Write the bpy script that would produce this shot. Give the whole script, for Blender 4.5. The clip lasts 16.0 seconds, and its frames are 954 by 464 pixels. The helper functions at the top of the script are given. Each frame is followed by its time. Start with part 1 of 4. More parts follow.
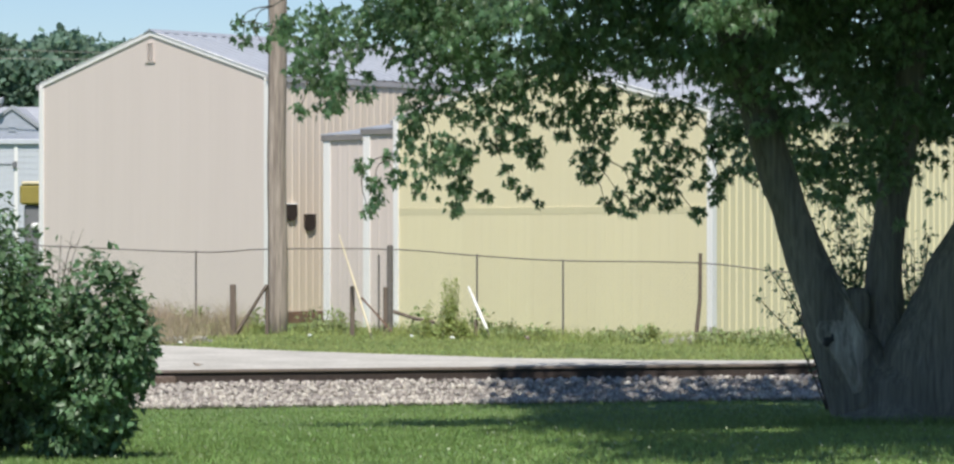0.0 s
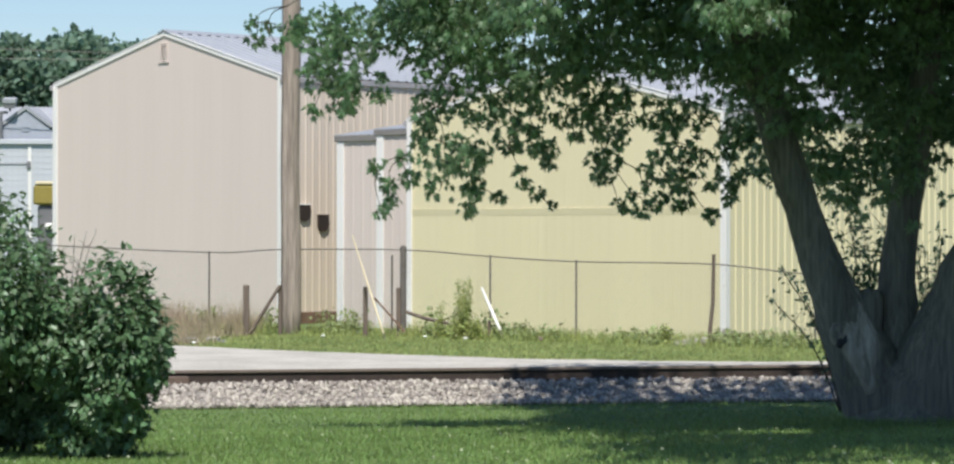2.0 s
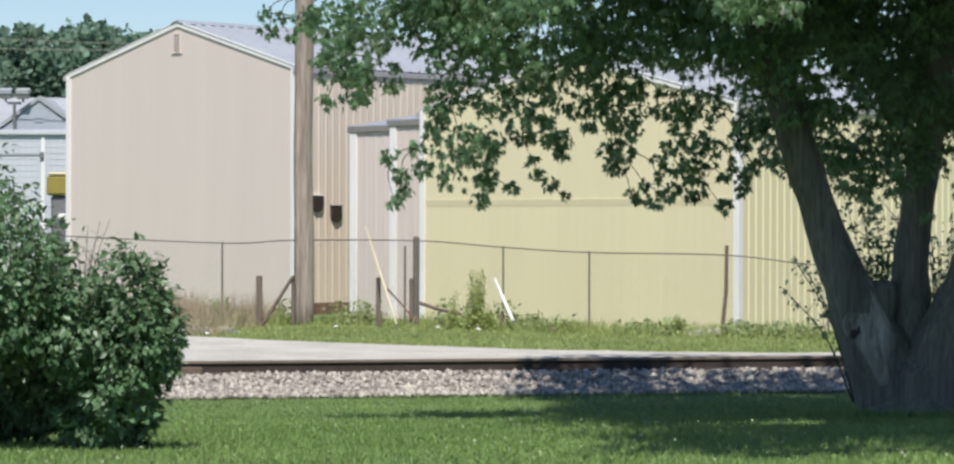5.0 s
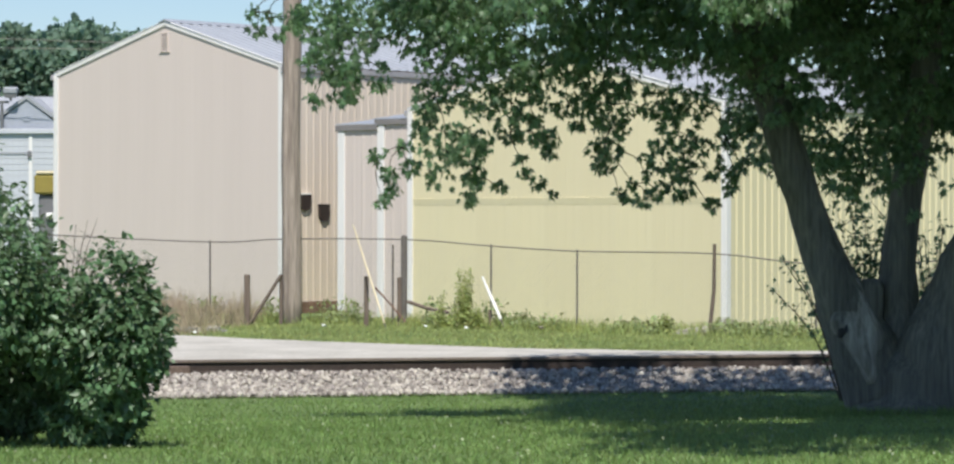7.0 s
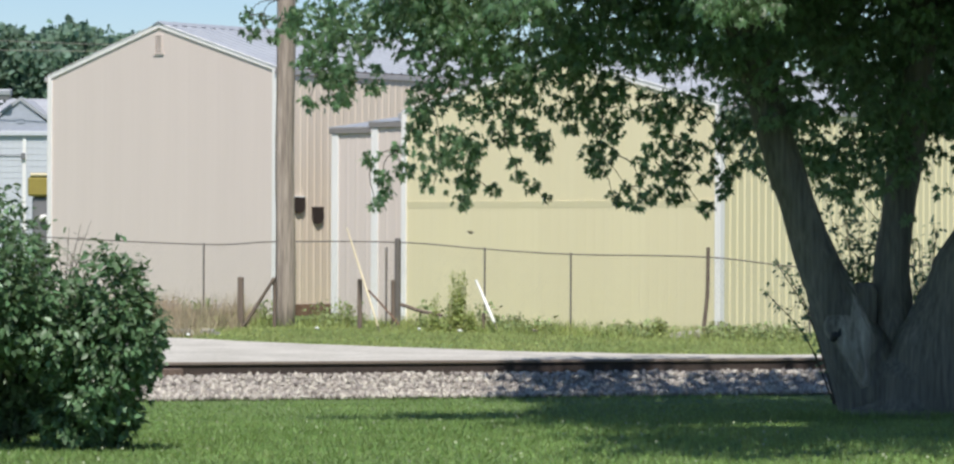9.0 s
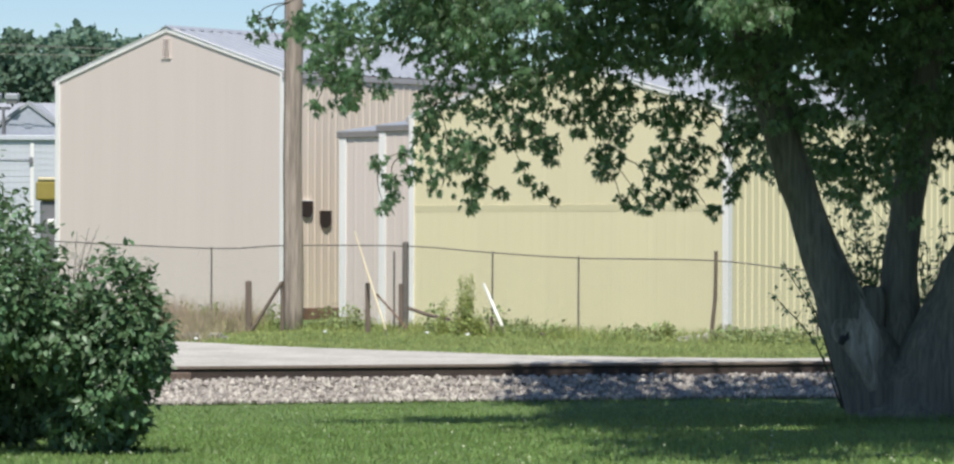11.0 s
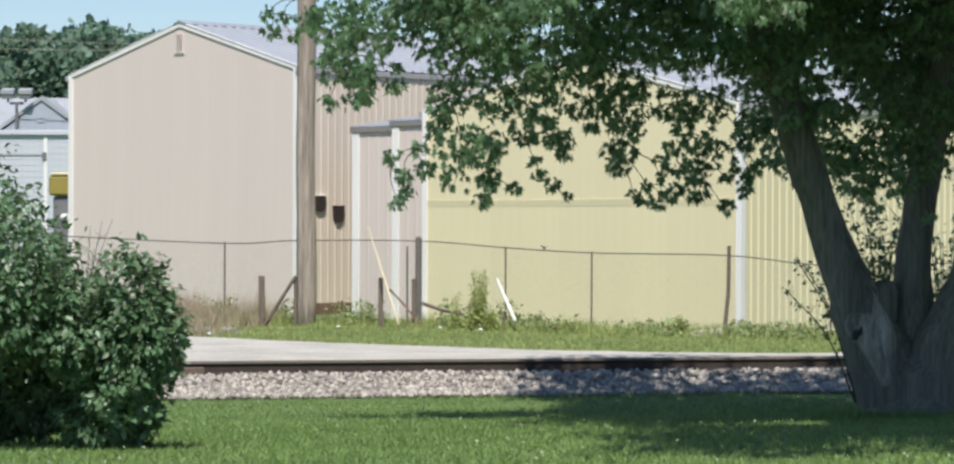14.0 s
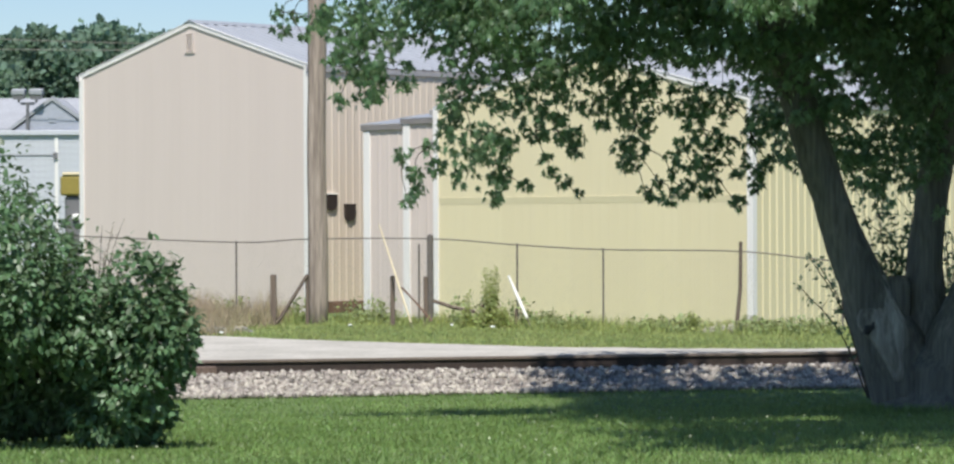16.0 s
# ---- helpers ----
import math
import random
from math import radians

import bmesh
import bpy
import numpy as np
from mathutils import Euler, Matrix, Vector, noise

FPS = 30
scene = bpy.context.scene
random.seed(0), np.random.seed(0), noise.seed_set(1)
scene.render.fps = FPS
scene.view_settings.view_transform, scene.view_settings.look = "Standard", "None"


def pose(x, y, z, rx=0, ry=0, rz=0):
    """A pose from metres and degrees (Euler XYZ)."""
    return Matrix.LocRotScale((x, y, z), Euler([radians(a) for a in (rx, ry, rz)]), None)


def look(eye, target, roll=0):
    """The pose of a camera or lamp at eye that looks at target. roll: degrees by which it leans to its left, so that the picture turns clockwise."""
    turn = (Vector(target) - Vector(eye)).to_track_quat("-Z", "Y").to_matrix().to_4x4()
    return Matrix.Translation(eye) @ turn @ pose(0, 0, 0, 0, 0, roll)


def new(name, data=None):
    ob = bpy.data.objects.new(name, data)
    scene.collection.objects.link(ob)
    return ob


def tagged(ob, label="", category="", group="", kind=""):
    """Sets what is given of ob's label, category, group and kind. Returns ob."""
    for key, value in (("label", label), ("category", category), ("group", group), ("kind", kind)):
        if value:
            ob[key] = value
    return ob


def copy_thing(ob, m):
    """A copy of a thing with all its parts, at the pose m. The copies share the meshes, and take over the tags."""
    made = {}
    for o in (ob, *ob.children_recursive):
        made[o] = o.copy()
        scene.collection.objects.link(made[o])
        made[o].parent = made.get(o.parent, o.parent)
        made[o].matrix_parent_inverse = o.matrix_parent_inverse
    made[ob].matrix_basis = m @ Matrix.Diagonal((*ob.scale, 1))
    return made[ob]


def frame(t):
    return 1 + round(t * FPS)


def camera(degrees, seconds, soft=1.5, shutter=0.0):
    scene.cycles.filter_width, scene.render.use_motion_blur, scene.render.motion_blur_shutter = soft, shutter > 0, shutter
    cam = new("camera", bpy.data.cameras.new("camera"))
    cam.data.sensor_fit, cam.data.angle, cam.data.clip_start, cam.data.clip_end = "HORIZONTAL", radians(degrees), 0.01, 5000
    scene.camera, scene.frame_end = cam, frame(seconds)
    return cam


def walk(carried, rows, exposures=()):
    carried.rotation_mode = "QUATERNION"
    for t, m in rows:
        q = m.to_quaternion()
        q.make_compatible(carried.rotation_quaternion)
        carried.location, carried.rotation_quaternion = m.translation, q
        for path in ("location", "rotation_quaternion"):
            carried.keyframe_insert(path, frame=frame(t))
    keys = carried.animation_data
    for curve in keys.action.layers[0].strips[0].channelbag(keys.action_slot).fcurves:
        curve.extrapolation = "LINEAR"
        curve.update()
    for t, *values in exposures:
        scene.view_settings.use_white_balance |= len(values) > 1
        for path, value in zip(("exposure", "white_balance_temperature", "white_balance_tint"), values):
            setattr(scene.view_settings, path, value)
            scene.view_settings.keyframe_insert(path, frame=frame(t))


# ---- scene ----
PATH = (
    (0, 0.0000, 0.1438, 0.000),
    (0.5, 0.0929, 0.1861, -0.039),
    (1, 0.1885, 0.2335, 0.094),
    (1.5, 0.2250, 0.2764, 0.191),
    (2, 0.2243, 0.1566, 0.096),
    (2.5, 0.3431, -0.0967, 0.011),
    (3, 0.4488, -0.0783, -0.043),
    (3.5, 0.4884, -0.0083, 0.128),
    (4, 0.5060, 0.0104, 0.219),
    (6.5, 0.3295, -0.0184, -0.042),
    (7, 0.2384, -0.0196, 0.094),
    (7.5, 0.1830, -0.0288, 0.139),
    (8, 0.1297, -0.0431, 0.248),
    (8.5, 0.1637, -0.0040, 0.169),
    (9, 0.1320, 0.0307, 0.206),
    (11.5, 0.3049, 0.0961, 0.175),
    (12, 0.2866, 0.0943, 0.249),
    (12.5, 0.2716, 0.0732, 0.181),
    (13, 0.3362, 0.0263, 0.154),
    (13.5, 0.3974, -0.0007, 0.152),
    (14, 0.4834, 0.0066, 0.148),
    (14.5, 0.5942, 0.0132, 0.073),
    (15, 0.6348, 0.0007, -0.027),
    (15.5, 0.6313, -0.0179, -0.118),
    (16, 0.6765, -0.0366, -0.216),
)
EYE = Vector((0.0, 0.0, 1.7))


def facing(yaw, pitch, roll):
    y, p = radians(yaw), radians(pitch)
    ahead = Vector((-math.sin(y) * math.cos(p), math.cos(y) * math.cos(p), math.sin(p)))
    return look(EYE, EYE + ahead, roll)


cam = camera(16.0, 16.0, soft=2.5)
walk(cam, [(t, facing(y, p, r)) for t, y, p, r in PATH])

# ---- sky and sun ----
SUN_WAY = Vector((0.02, 0.53, -0.85)).normalized()      # the way the sunlight travels
world = bpy.data.worlds.new("world")
scene.world = world
world.use_nodes = True
wn = world.node_tree.nodes
sky = wn.new("ShaderNodeTexSky")
sky.sky_type, sky.sun_disc = "NISHITA", False
sky.sun_elevation = math.asin(-SUN_WAY.z)
sky.sun_rotation = math.atan2(-SUN_WAY.x, -SUN_WAY.y)
sky.air_density, sky.dust_density, sky.ozone_density = 1.0, 0.0, 3.0
wn["Background"].inputs["Strength"].default_value = 0.15
tint = wn.new("ShaderNodeMix")
tint.data_type, tint.blend_type = "RGBA", "MULTIPLY"
tint.inputs["Factor"].default_value = 1.0
tint.inputs["B"].default_value = (0.43, 0.465, 0.535, 1.0)      # clear air, a little bluer
world.node_tree.links.new(sky.outputs[0], tint.inputs["A"])
world.node_tree.links.new(tint.outputs["Result"], wn["Background"].inputs["Color"])
sun_lamp = new("sun", bpy.data.lights.new("sun", "SUN"))
sun_lamp.data.energy, sun_lamp.data.angle, sun_lamp.data.color = 4.2, radians(0.53), (1.0, 0.955, 0.875)
sun_lamp.matrix_world = look((0, 0, 30), Vector((0, 0, 30)) + SUN_WAY)
scene.view_settings.exposure = 0.45


# ---- materials ----
def material(name, colour, rough=0.7, vary=0.15, scale=6.0, grain=40.0, bump=0.0, metal=0.0, second=None, island=0.0,
             thin=0.0, streak=False, obj_vary=0.0, spec=0.5):
    """A surface with stains at one scale, grain at another and fine relief. second: the stains' colour. thin: light let through."""
    m = bpy.data.materials.new(name)
    m.use_nodes = True
    nt = m.node_tree
    nodes, link = nt.nodes, nt.links.new
    b = nodes["Principled BSDF"]
    geo = nodes.new("ShaderNodeTexCoord")
    src = geo.outputs["Object"]
    if streak:
        mp = nodes.new("ShaderNodeMapping")
        mp.inputs["Scale"].default_value = (1.0, 1.0, 0.06)
        link(src, mp.inputs[0])
        src = mp.outputs[0]
    n1, n2 = nodes.new("ShaderNodeTexNoise"), nodes.new("ShaderNodeTexNoise")
    n1.inputs["Scale"].default_value, n1.inputs["Detail"].default_value = scale, 4.0
    n2.inputs["Scale"].default_value, n2.inputs["Detail"].default_value = grain, 2.0
    link(src, n1.inputs["Vector"])
    link(src, n2.inputs["Vector"])
    ramp = nodes.new("ShaderNodeValToRGB")
    ramp.color_ramp.elements[0].position, ramp.color_ramp.elements[1].position = 0.3, 0.7
    sc = second or tuple(c * (1 - vary) for c in colour)
    ramp.color_ramp.elements[0].color, ramp.color_ramp.elements[1].color = (*sc, 1), (*colour, 1)
    link(n1.outputs["Fac"], ramp.inputs[0])
    hsv = nodes.new("ShaderNodeHueSaturation")
    mr = nodes.new("ShaderNodeMapRange")
    mr.inputs["To Min"].default_value, mr.inputs["To Max"].default_value = 1 - vary, 1 + vary
    mr.inputs["From Min"].default_value, mr.inputs["From Max"].default_value = 0.25, 0.75
    link(n2.outputs["Fac"], mr.inputs["Value"])
    value = mr.outputs[0]
    if island or obj_vary:
        if island:
            g = nodes.new("ShaderNodeNewGeometry")
            rnd, amount = g.outputs["Random Per Island"], island
        else:
            g = nodes.new("ShaderNodeObjectInfo")
            rnd, amount = g.outputs["Random"], obj_vary
        m2 = nodes.new("ShaderNodeMapRange")
        m2.inputs["To Min"].default_value, m2.inputs["To Max"].default_value = 1 - amount, 1 + amount
        link(rnd, m2.inputs["Value"])
        mul = nodes.new("ShaderNodeMath")
        mul.operation = "MULTIPLY"
        link(value, mul.inputs[0])
        link(m2.outputs[0], mul.inputs[1])
        value = mul.outputs[0]
        m3 = nodes.new("ShaderNodeMapRange")
        m3.inputs["To Min"].default_value, m3.inputs["To Max"].default_value = 0.5 - 0.05 * amount, 0.5 + 0.05 * amount
        link(rnd, m3.inputs["Value"])
        link(m3.outputs[0], hsv.inputs["Hue"])
    link(value, hsv.inputs["Value"])
    link(ramp.outputs[0], hsv.inputs["Color"])
    link(hsv.outputs[0], b.inputs["Base Color"])
    b.inputs["Roughness"].default_value, b.inputs["Metallic"].default_value = rough, metal
    b.inputs["Specular IOR Level"].default_value = spec
    if bump:
        bp = nodes.new("ShaderNodeBump")
        bp.inputs["Strength"].default_value, bp.inputs["Distance"].default_value = 0.6, bump
        link(n2.outputs["Fac"], bp.inputs["Height"])
        link(bp.outputs[0], b.inputs["Normal"])
    if thin:
        tr, mix = nodes.new("ShaderNodeBsdfTranslucent"), nodes.new("ShaderNodeMixShader")
        warm = nodes.new("ShaderNodeHueSaturation")
        warm.inputs["Hue"].default_value, warm.inputs["Value"].default_value = 0.452, 1.7
        link(hsv.outputs[0], warm.inputs["Color"])
        link(warm.outputs[0], tr.inputs["Color"])
        mix.inputs[0].default_value = thin
        link(b.outputs[0], mix.inputs[1])
        link(tr.outputs[0], mix.inputs[2])
        link(mix.outputs[0], nodes["Material Output"].inputs["Surface"])
    return m


M = {
    "lawn": material("lawn_soil", (0.12, 0.18, 0.05), 0.95, 0.25, 0.5, 30, 0.02, second=(0.09, 0.14, 0.04)),
    "grass": material("grass_blade", (0.195, 0.295, 0.088), 0.6, 0.2, 0.35, 9, second=(0.148, 0.24, 0.068), island=0.3, thin=0.3),
    "weed": material("weed_leaf", (0.36, 0.405, 0.15), 0.65, 0.25, 0.8, 9, second=(0.235, 0.30, 0.105), island=0.35, thin=0.35),
    "verge": material("broad_weed_leaf", (0.29, 0.34, 0.15), 0.6, 0.2, 0.8, 9, second=(0.20, 0.26, 0.11), island=0.4, thin=0.3),
    "dry": material("dry_weed", (0.39, 0.31, 0.22), 0.9, 0.25, 1.5, 12, second=(0.27, 0.25, 0.14), island=0.35, thin=0.15),
    "stalk": material("straw_stalk", (0.43, 0.34, 0.25), 0.9, 0.25, 1.5, 12, second=(0.31, 0.27, 0.17), island=0.4, thin=0.15),
    "clover": material("clover_flower", (0.34, 0.38, 0.24), 0.8, 0.1),
    "gravel": material("gravel_drive", (0.50, 0.475, 0.43), 0.95, 0.22, 0.9, 16, 0.01, second=(0.37, 0.35, 0.31)),
    "ballast": material("ballast_bed", (0.29, 0.265, 0.24), 0.95, 0.3, 4, 22, 0.03),
    "stone": material("ballast_stone", (0.41, 0.37, 0.33), 0.9, 0.2, 3, 25, second=(0.33, 0.30, 0.265), island=0.42),
    "rail": material("rusty_rail", (0.06, 0.042, 0.035), 0.75, 0.3, 2.5, 30, 0.002, second=(0.04, 0.03, 0.027), metal=0.2),
    "railtop": material("worn_rail_top", (0.19, 0.15, 0.125), 0.6, 0.2, 2, 30, metal=0.1),
    "tie": material("creosoted_wood", (0.15, 0.105, 0.085), 0.9, 0.3, 5, 30, 0.01),
    "beige": material("beige_siding", (0.635, 0.552, 0.508), 0.6, 0.012, 1.1, 5, second=(0.618, 0.535, 0.49), streak=True, obj_vary=0.012, spec=0.3),
    "yellow": material("yellow_siding", (0.70, 0.635, 0.43), 0.6, 0.012, 0.9, 5, second=(0.68, 0.61, 0.40), streak=True, obj_vary=0.012, spec=0.3),
    # tan paint of the long walls, with extra sunlight put into its colour
    "tan": material("lightened_tan_siding", (0.74, 0.635, 0.53), 0.6, 0.03, 1.1, 5, second=(0.69, 0.585, 0.475), streak=True, obj_vary=0.02, spec=0.3),
    "roof": material("pale_roof_sheet", (0.36, 0.38, 0.42), 0.55, 0.05, 0.7, 6, second=(0.31, 0.33, 0.37), metal=0.1, obj_vary=0.03),
    "white": material("white_trim", (0.80, 0.78, 0.76), 0.7, 0.05, 1.5, 12, second=(0.74, 0.72, 0.70), streak=True),
    "grey_trim": material("grey_fascia", (0.22, 0.205, 0.20), 0.6, 0.1, 3, 14),
    "eave": material("grey_eave_trim", (0.36, 0.35, 0.36), 0.6, 0.1, 3, 14),
    "hood": material("brown_hood", (0.045, 0.030, 0.024), 0.6, 0.2, 6, 30),
    "rust": material("rusted_skirt", (0.22, 0.125, 0.085), 0.85, 0.3, 3, 18, second=(0.14, 0.085, 0.06)),
    "pole": material("weathered_pole", (0.39, 0.33, 0.275), 0.9, 0.34, 11, 40, 0.012, second=(0.21, 0.17, 0.14), streak=True),
    "post": material("grey_wood_post", (0.165, 0.125, 0.10), 0.9, 0.3, 5, 30, 0.005, streak=True),
    "galv": material("dull_galvanised", (0.17, 0.15, 0.135), 0.7, 0.2, 6, 40, metal=0.2),
    "wire": material("fence_wire", (0.30, 0.28, 0.25), 0.6, 0.1, 6, 40, metal=0.4),
    "guard_y": material("pale_yellow_guard", (0.66, 0.57, 0.38), 0.5, 0.06, 5, 20),
    "guard_w": material("white_guard", (0.85, 0.84, 0.78), 0.5, 0.05, 5, 20),
    "bark": material("maple_bark", (0.215, 0.205, 0.17), 0.95, 0.35, 5.0, 26, 0.03, second=(0.125, 0.12, 0.10), streak=True),
    # scar colour, raised to carry the dappled sun on the trunk
    "lit_wood": material("sunlit_heartwood", (0.55, 0.52, 0.45), 0.9, 0.4, 4.5, 26, 0.03, second=(0.15, 0.145, 0.12), streak=True),
    "twig": material("twig_bark", (0.085, 0.07, 0.055), 0.9, 0.2),
    "leaf": material("maple_leaf", (0.155, 0.262, 0.138), 0.36, 0.15, 0.7, 8, second=(0.125, 0.21, 0.118), island=0.35, thin=0.65),
    "bush": material("lilac_leaf", (0.12, 0.21, 0.105), 0.42, 0.15, 1.2, 8, second=(0.075, 0.135, 0.06), island=0.35, thin=0.3),
    # paler, bluer green: distance haze is put into the leaf colour
    "hazed_leaf": material("hazed_leaf", (0.165, 0.25, 0.18), 0.75, 0.2, 0.25, 2, second=(0.13, 0.205, 0.15), island=0.3, thin=0.45),
    "house": material("white_clapboard", (0.52, 0.54, 0.585), 0.6, 0.04, 1, 8),
    "shingle": material("grey_shingle", (0.36, 0.375, 0.41), 0.9, 0.12, 1.5, 12),
    # grey gable boards, darkened and blued to hold the shade on them
    "gable": material("shaded_gable_board", (0.36, 0.385, 0.45), 0.7, 0.06, 1, 8),
    "dark": material("dark_gap", (0.03, 0.03, 0.032), 0.7, 0.1),
    "equip": material("yellow_paint", (0.30, 0.24, 0.055), 0.5, 0.08, 2, 12),
    "lamp_metal": material("grey_lamp_metal", (0.17, 0.17, 0.18), 0.6, 0.1),
    "rubble": material("broken_concrete", (0.42, 0.40, 0.36), 0.95, 0.25, 5, 30, 0.01, second=(0.28, 0.26, 0.23)),
    "litter": material("white_litter", (0.8, 0.8, 0.78), 0.6, 0.05),
    "plume": material("brown_plumage", (0.12, 0.085, 0.06), 0.8, 0.3, 30, 90),
    "breast": material("pale_plumage", (0.35, 0.31, 0.26), 0.8, 0.15, 30, 90),
}


# ---- mesh helpers ----
def mesh_object(name, bm, mat, parent=None, label="", at=None, smooth=False):
    me = bpy.data.meshes.new(name)
    bmesh.ops.recalc_face_normals(bm, faces=bm.faces)
    bm.to_mesh(me)
    bm.free()
    me.materials.append(mat)
    if smooth:
        me.polygons.foreach_set("use_smooth", [True] * len(me.polygons))
    ob = new(name, me)
    if parent:
        ob.parent = parent
    if at is not None:
        ob.matrix_basis = at
    if label:
        tagged(ob, label)
    return ob


def part(name, bm, mat, parent, label="", at=None, smooth=False):
    return mesh_object(name, bm, mat, parent, label, at, smooth)


def raw_object(name, verts, faces, mat, parent=None, label="", at=None):
    me = bpy.data.meshes.new(name)
    me.from_pydata(verts, [], faces)
    me.materials.append(mat)
    ob = new(name, me)
    if parent:
        ob.parent = parent
    if at is not None:
        ob.matrix_basis = at
    if label:
        tagged(ob, label)
    return ob


def share(name, like, parent, at):
    """A further piece on the mesh of another."""
    ob = new(name, like.data)
    ob.parent = parent
    ob.matrix_basis = at
    return ob


def box(bm, x0, x1, y0, y1, z0, z1, bevel=0.0):
    r = bmesh.ops.create_cube(bm, size=1.0)
    for v in r["verts"]:
        v.co = Vector((x0 + (v.co.x + 0.5) * (x1 - x0), y0 + (v.co.y + 0.5) * (y1 - y0), z0 + (v.co.z + 0.5) * (z1 - z0)))
    if bevel:
        es = list({e for v in r["verts"] for e in v.link_edges})
        bmesh.ops.bevel(bm, geom=es, offset=bevel, segments=1, affect="EDGES")


def prism(bm, outline, y0, y1):
    """An outline of (x, z) pushed from y0 to y1."""
    a = [bm.verts.new((x, y0, z)) for x, z in outline]
    b = [bm.verts.new((x, y1, z)) for x, z in outline]
    bm.faces.new(a)
    bm.faces.new(b[::-1])
    n = len(a)
    for i in range(n):
        bm.faces.new((a[i], b[i], b[(i + 1) % n], a[(i + 1) % n]))


def tube(bm, points, radii, sides=8, wobble=0.0, seed=0.0, flare=None):
    """A tapered round limb through the points; wobble makes it knotty."""
    pts = [Vector(p) for p in points]
    rings = []
    for i, p in enumerate(pts):
        way = (pts[min(i + 1, len(pts) - 1)] - pts[max(i - 1, 0)]).normalized()
        side = way.cross(Vector((0, 1, 0)))
        side = side.normalized() if side.length > 0.05 else Vector((1, 0, 0))
        up = side.cross(way).normalized()
        ring = []
        for k in range(sides):
            a = 2 * math.pi * k / sides
            d = side * math.cos(a) + up * math.sin(a)
            r = radii[i]
            if wobble:
                r *= 1 + wobble * noise.noise((p + d * 0.5) * 2.3 + Vector((seed, 0, 0)))
            if flare:
                r *= 1 + flare(i / (len(pts) - 1)) * (0.5 + 0.5 * math.cos(5 * a + seed))
            ring.append(bm.verts.new(p + d * r))
        rings.append(ring)
    for a, b in zip(rings, rings[1:]):
        for k in range(sides):
            bm.faces.new((a[k], a[(k + 1) % sides], b[(k + 1) % sides], b[k]))
    bm.faces.new(rings[0][::-1])
    bm.faces.new(rings[-1])


def curve_points(points, n):
    """n points along a smooth line through the given ones."""
    p = [Vector(q) for q in points]
    p = [p[0] * 2 - p[1]] + p + [p[-1] * 2 - p[-2]]
    out = []
    spans = len(p) - 3
    for i in range(n):
        u = i / (n - 1) * spans
        k = min(int(u), spans - 1)
        t = u - k
        a, b, c, d = p[k:k + 4]
        out.append(0.5 * ((2 * b) + (c - a) * t + (2 * a - 5 * b + 4 * c - d) * t * t + (3 * b - a - 3 * c + d) * t ** 3))
    return out


def root(name, at, label, category, group="", kind=""):
    ob = new(name)
    ob.empty_display_size = 0.2
    ob.matrix_basis = at
    return tagged(ob, label, category, group, kind)


# ---- ground ----
RAIL_MID, RAIL_TURN = Vector((0.0, 49.9)), math.atan(0.292)
RAIL_WAY = Vector((math.cos(RAIL_TURN), math.sin(RAIL_TURN)))
RAIL_OFF = Vector((-RAIL_WAY.y, RAIL_WAY.x))


def smooth(a, b, x):
    t = min(1.0, max(0.0, (x - a) / (b - a)))
    return t * t * (3 - 2 * t)


def off_rail(x, y):
    return (x - RAIL_MID.x) * RAIL_OFF.x + (y - RAIL_MID.y) * RAIL_OFF.y


def road_far(u):
    """How far the gravel drive reaches from the rail, at u metres along it."""
    return min(24.0, 1.5 + 0.19 * max(0.0, 5.5 - u) ** 2)


def ground_z(x, y):
    s = off_rail(x, y)
    if s < -1.9:
        z = -0.62 * smooth(-26, -3.0, s)
    elif s < 0.12:
        z = -0.62 + 0.24 * smooth(-1.9, -0.5, s)
    else:
        target = -0.12 - 0.10 * smooth(-2, 4, x)
        e = road_far((x - RAIL_MID.x) * RAIL_WAY.x + (y - RAIL_MID.y) * RAIL_WAY.y)
        z = -0.21 + (target + 0.21) * smooth(e, e + 9.0, s)
        if s < 0.3:
            z = -0.38 + 0.17 * (s - 0.12) / 0.18
    return z


def along_rail(u, s):
    p = RAIL_MID + RAIL_WAY * u + RAIL_OFF * s
    return p.x, p.y


def build_ground():
    us = [-2500, -900, -300, -100, -50, -30, -20] + [i * 0.8 - 14.4 for i in range(37)] + [20, 30, 50, 100, 300, 900, 2500]
    ss = [-2500, -600, -200, -90] + [-48 + i * 3 for i in range(8)] + [-23.5 + i * 1.2 for i in range(18)] + \
         [-1.9, -1.6, -1.3, -1.0, -0.75, -0.5, -0.2, 0.1, 0.2, 0.3, 0.8, 1.4] + [2 + i * 0.8 for i in range(26)] + [26, 40, 80, 200, 600, 2500]
    verts, faces = [], []
    for s in ss:
        for u in us:
            x, y = along_rail(u, s)
            verts.append((x, y, ground_z(x, y) + (0.02 * noise.noise((x * 0.7, y * 0.7, 0)) if s < -2.2 or s > 3 else 0)))
    n = len(us)
    for i in range(len(ss) - 1):
        for j in range(n - 1):
            faces.append((i * n + j, i * n + j + 1, (i + 1) * n + j + 1, (i + 1) * n + j))
    ob = raw_object("ground", verts, faces, M["lawn"])
    tagged(ob, "mown green lawn sloping gently to the railway", "ground", kind="structure")


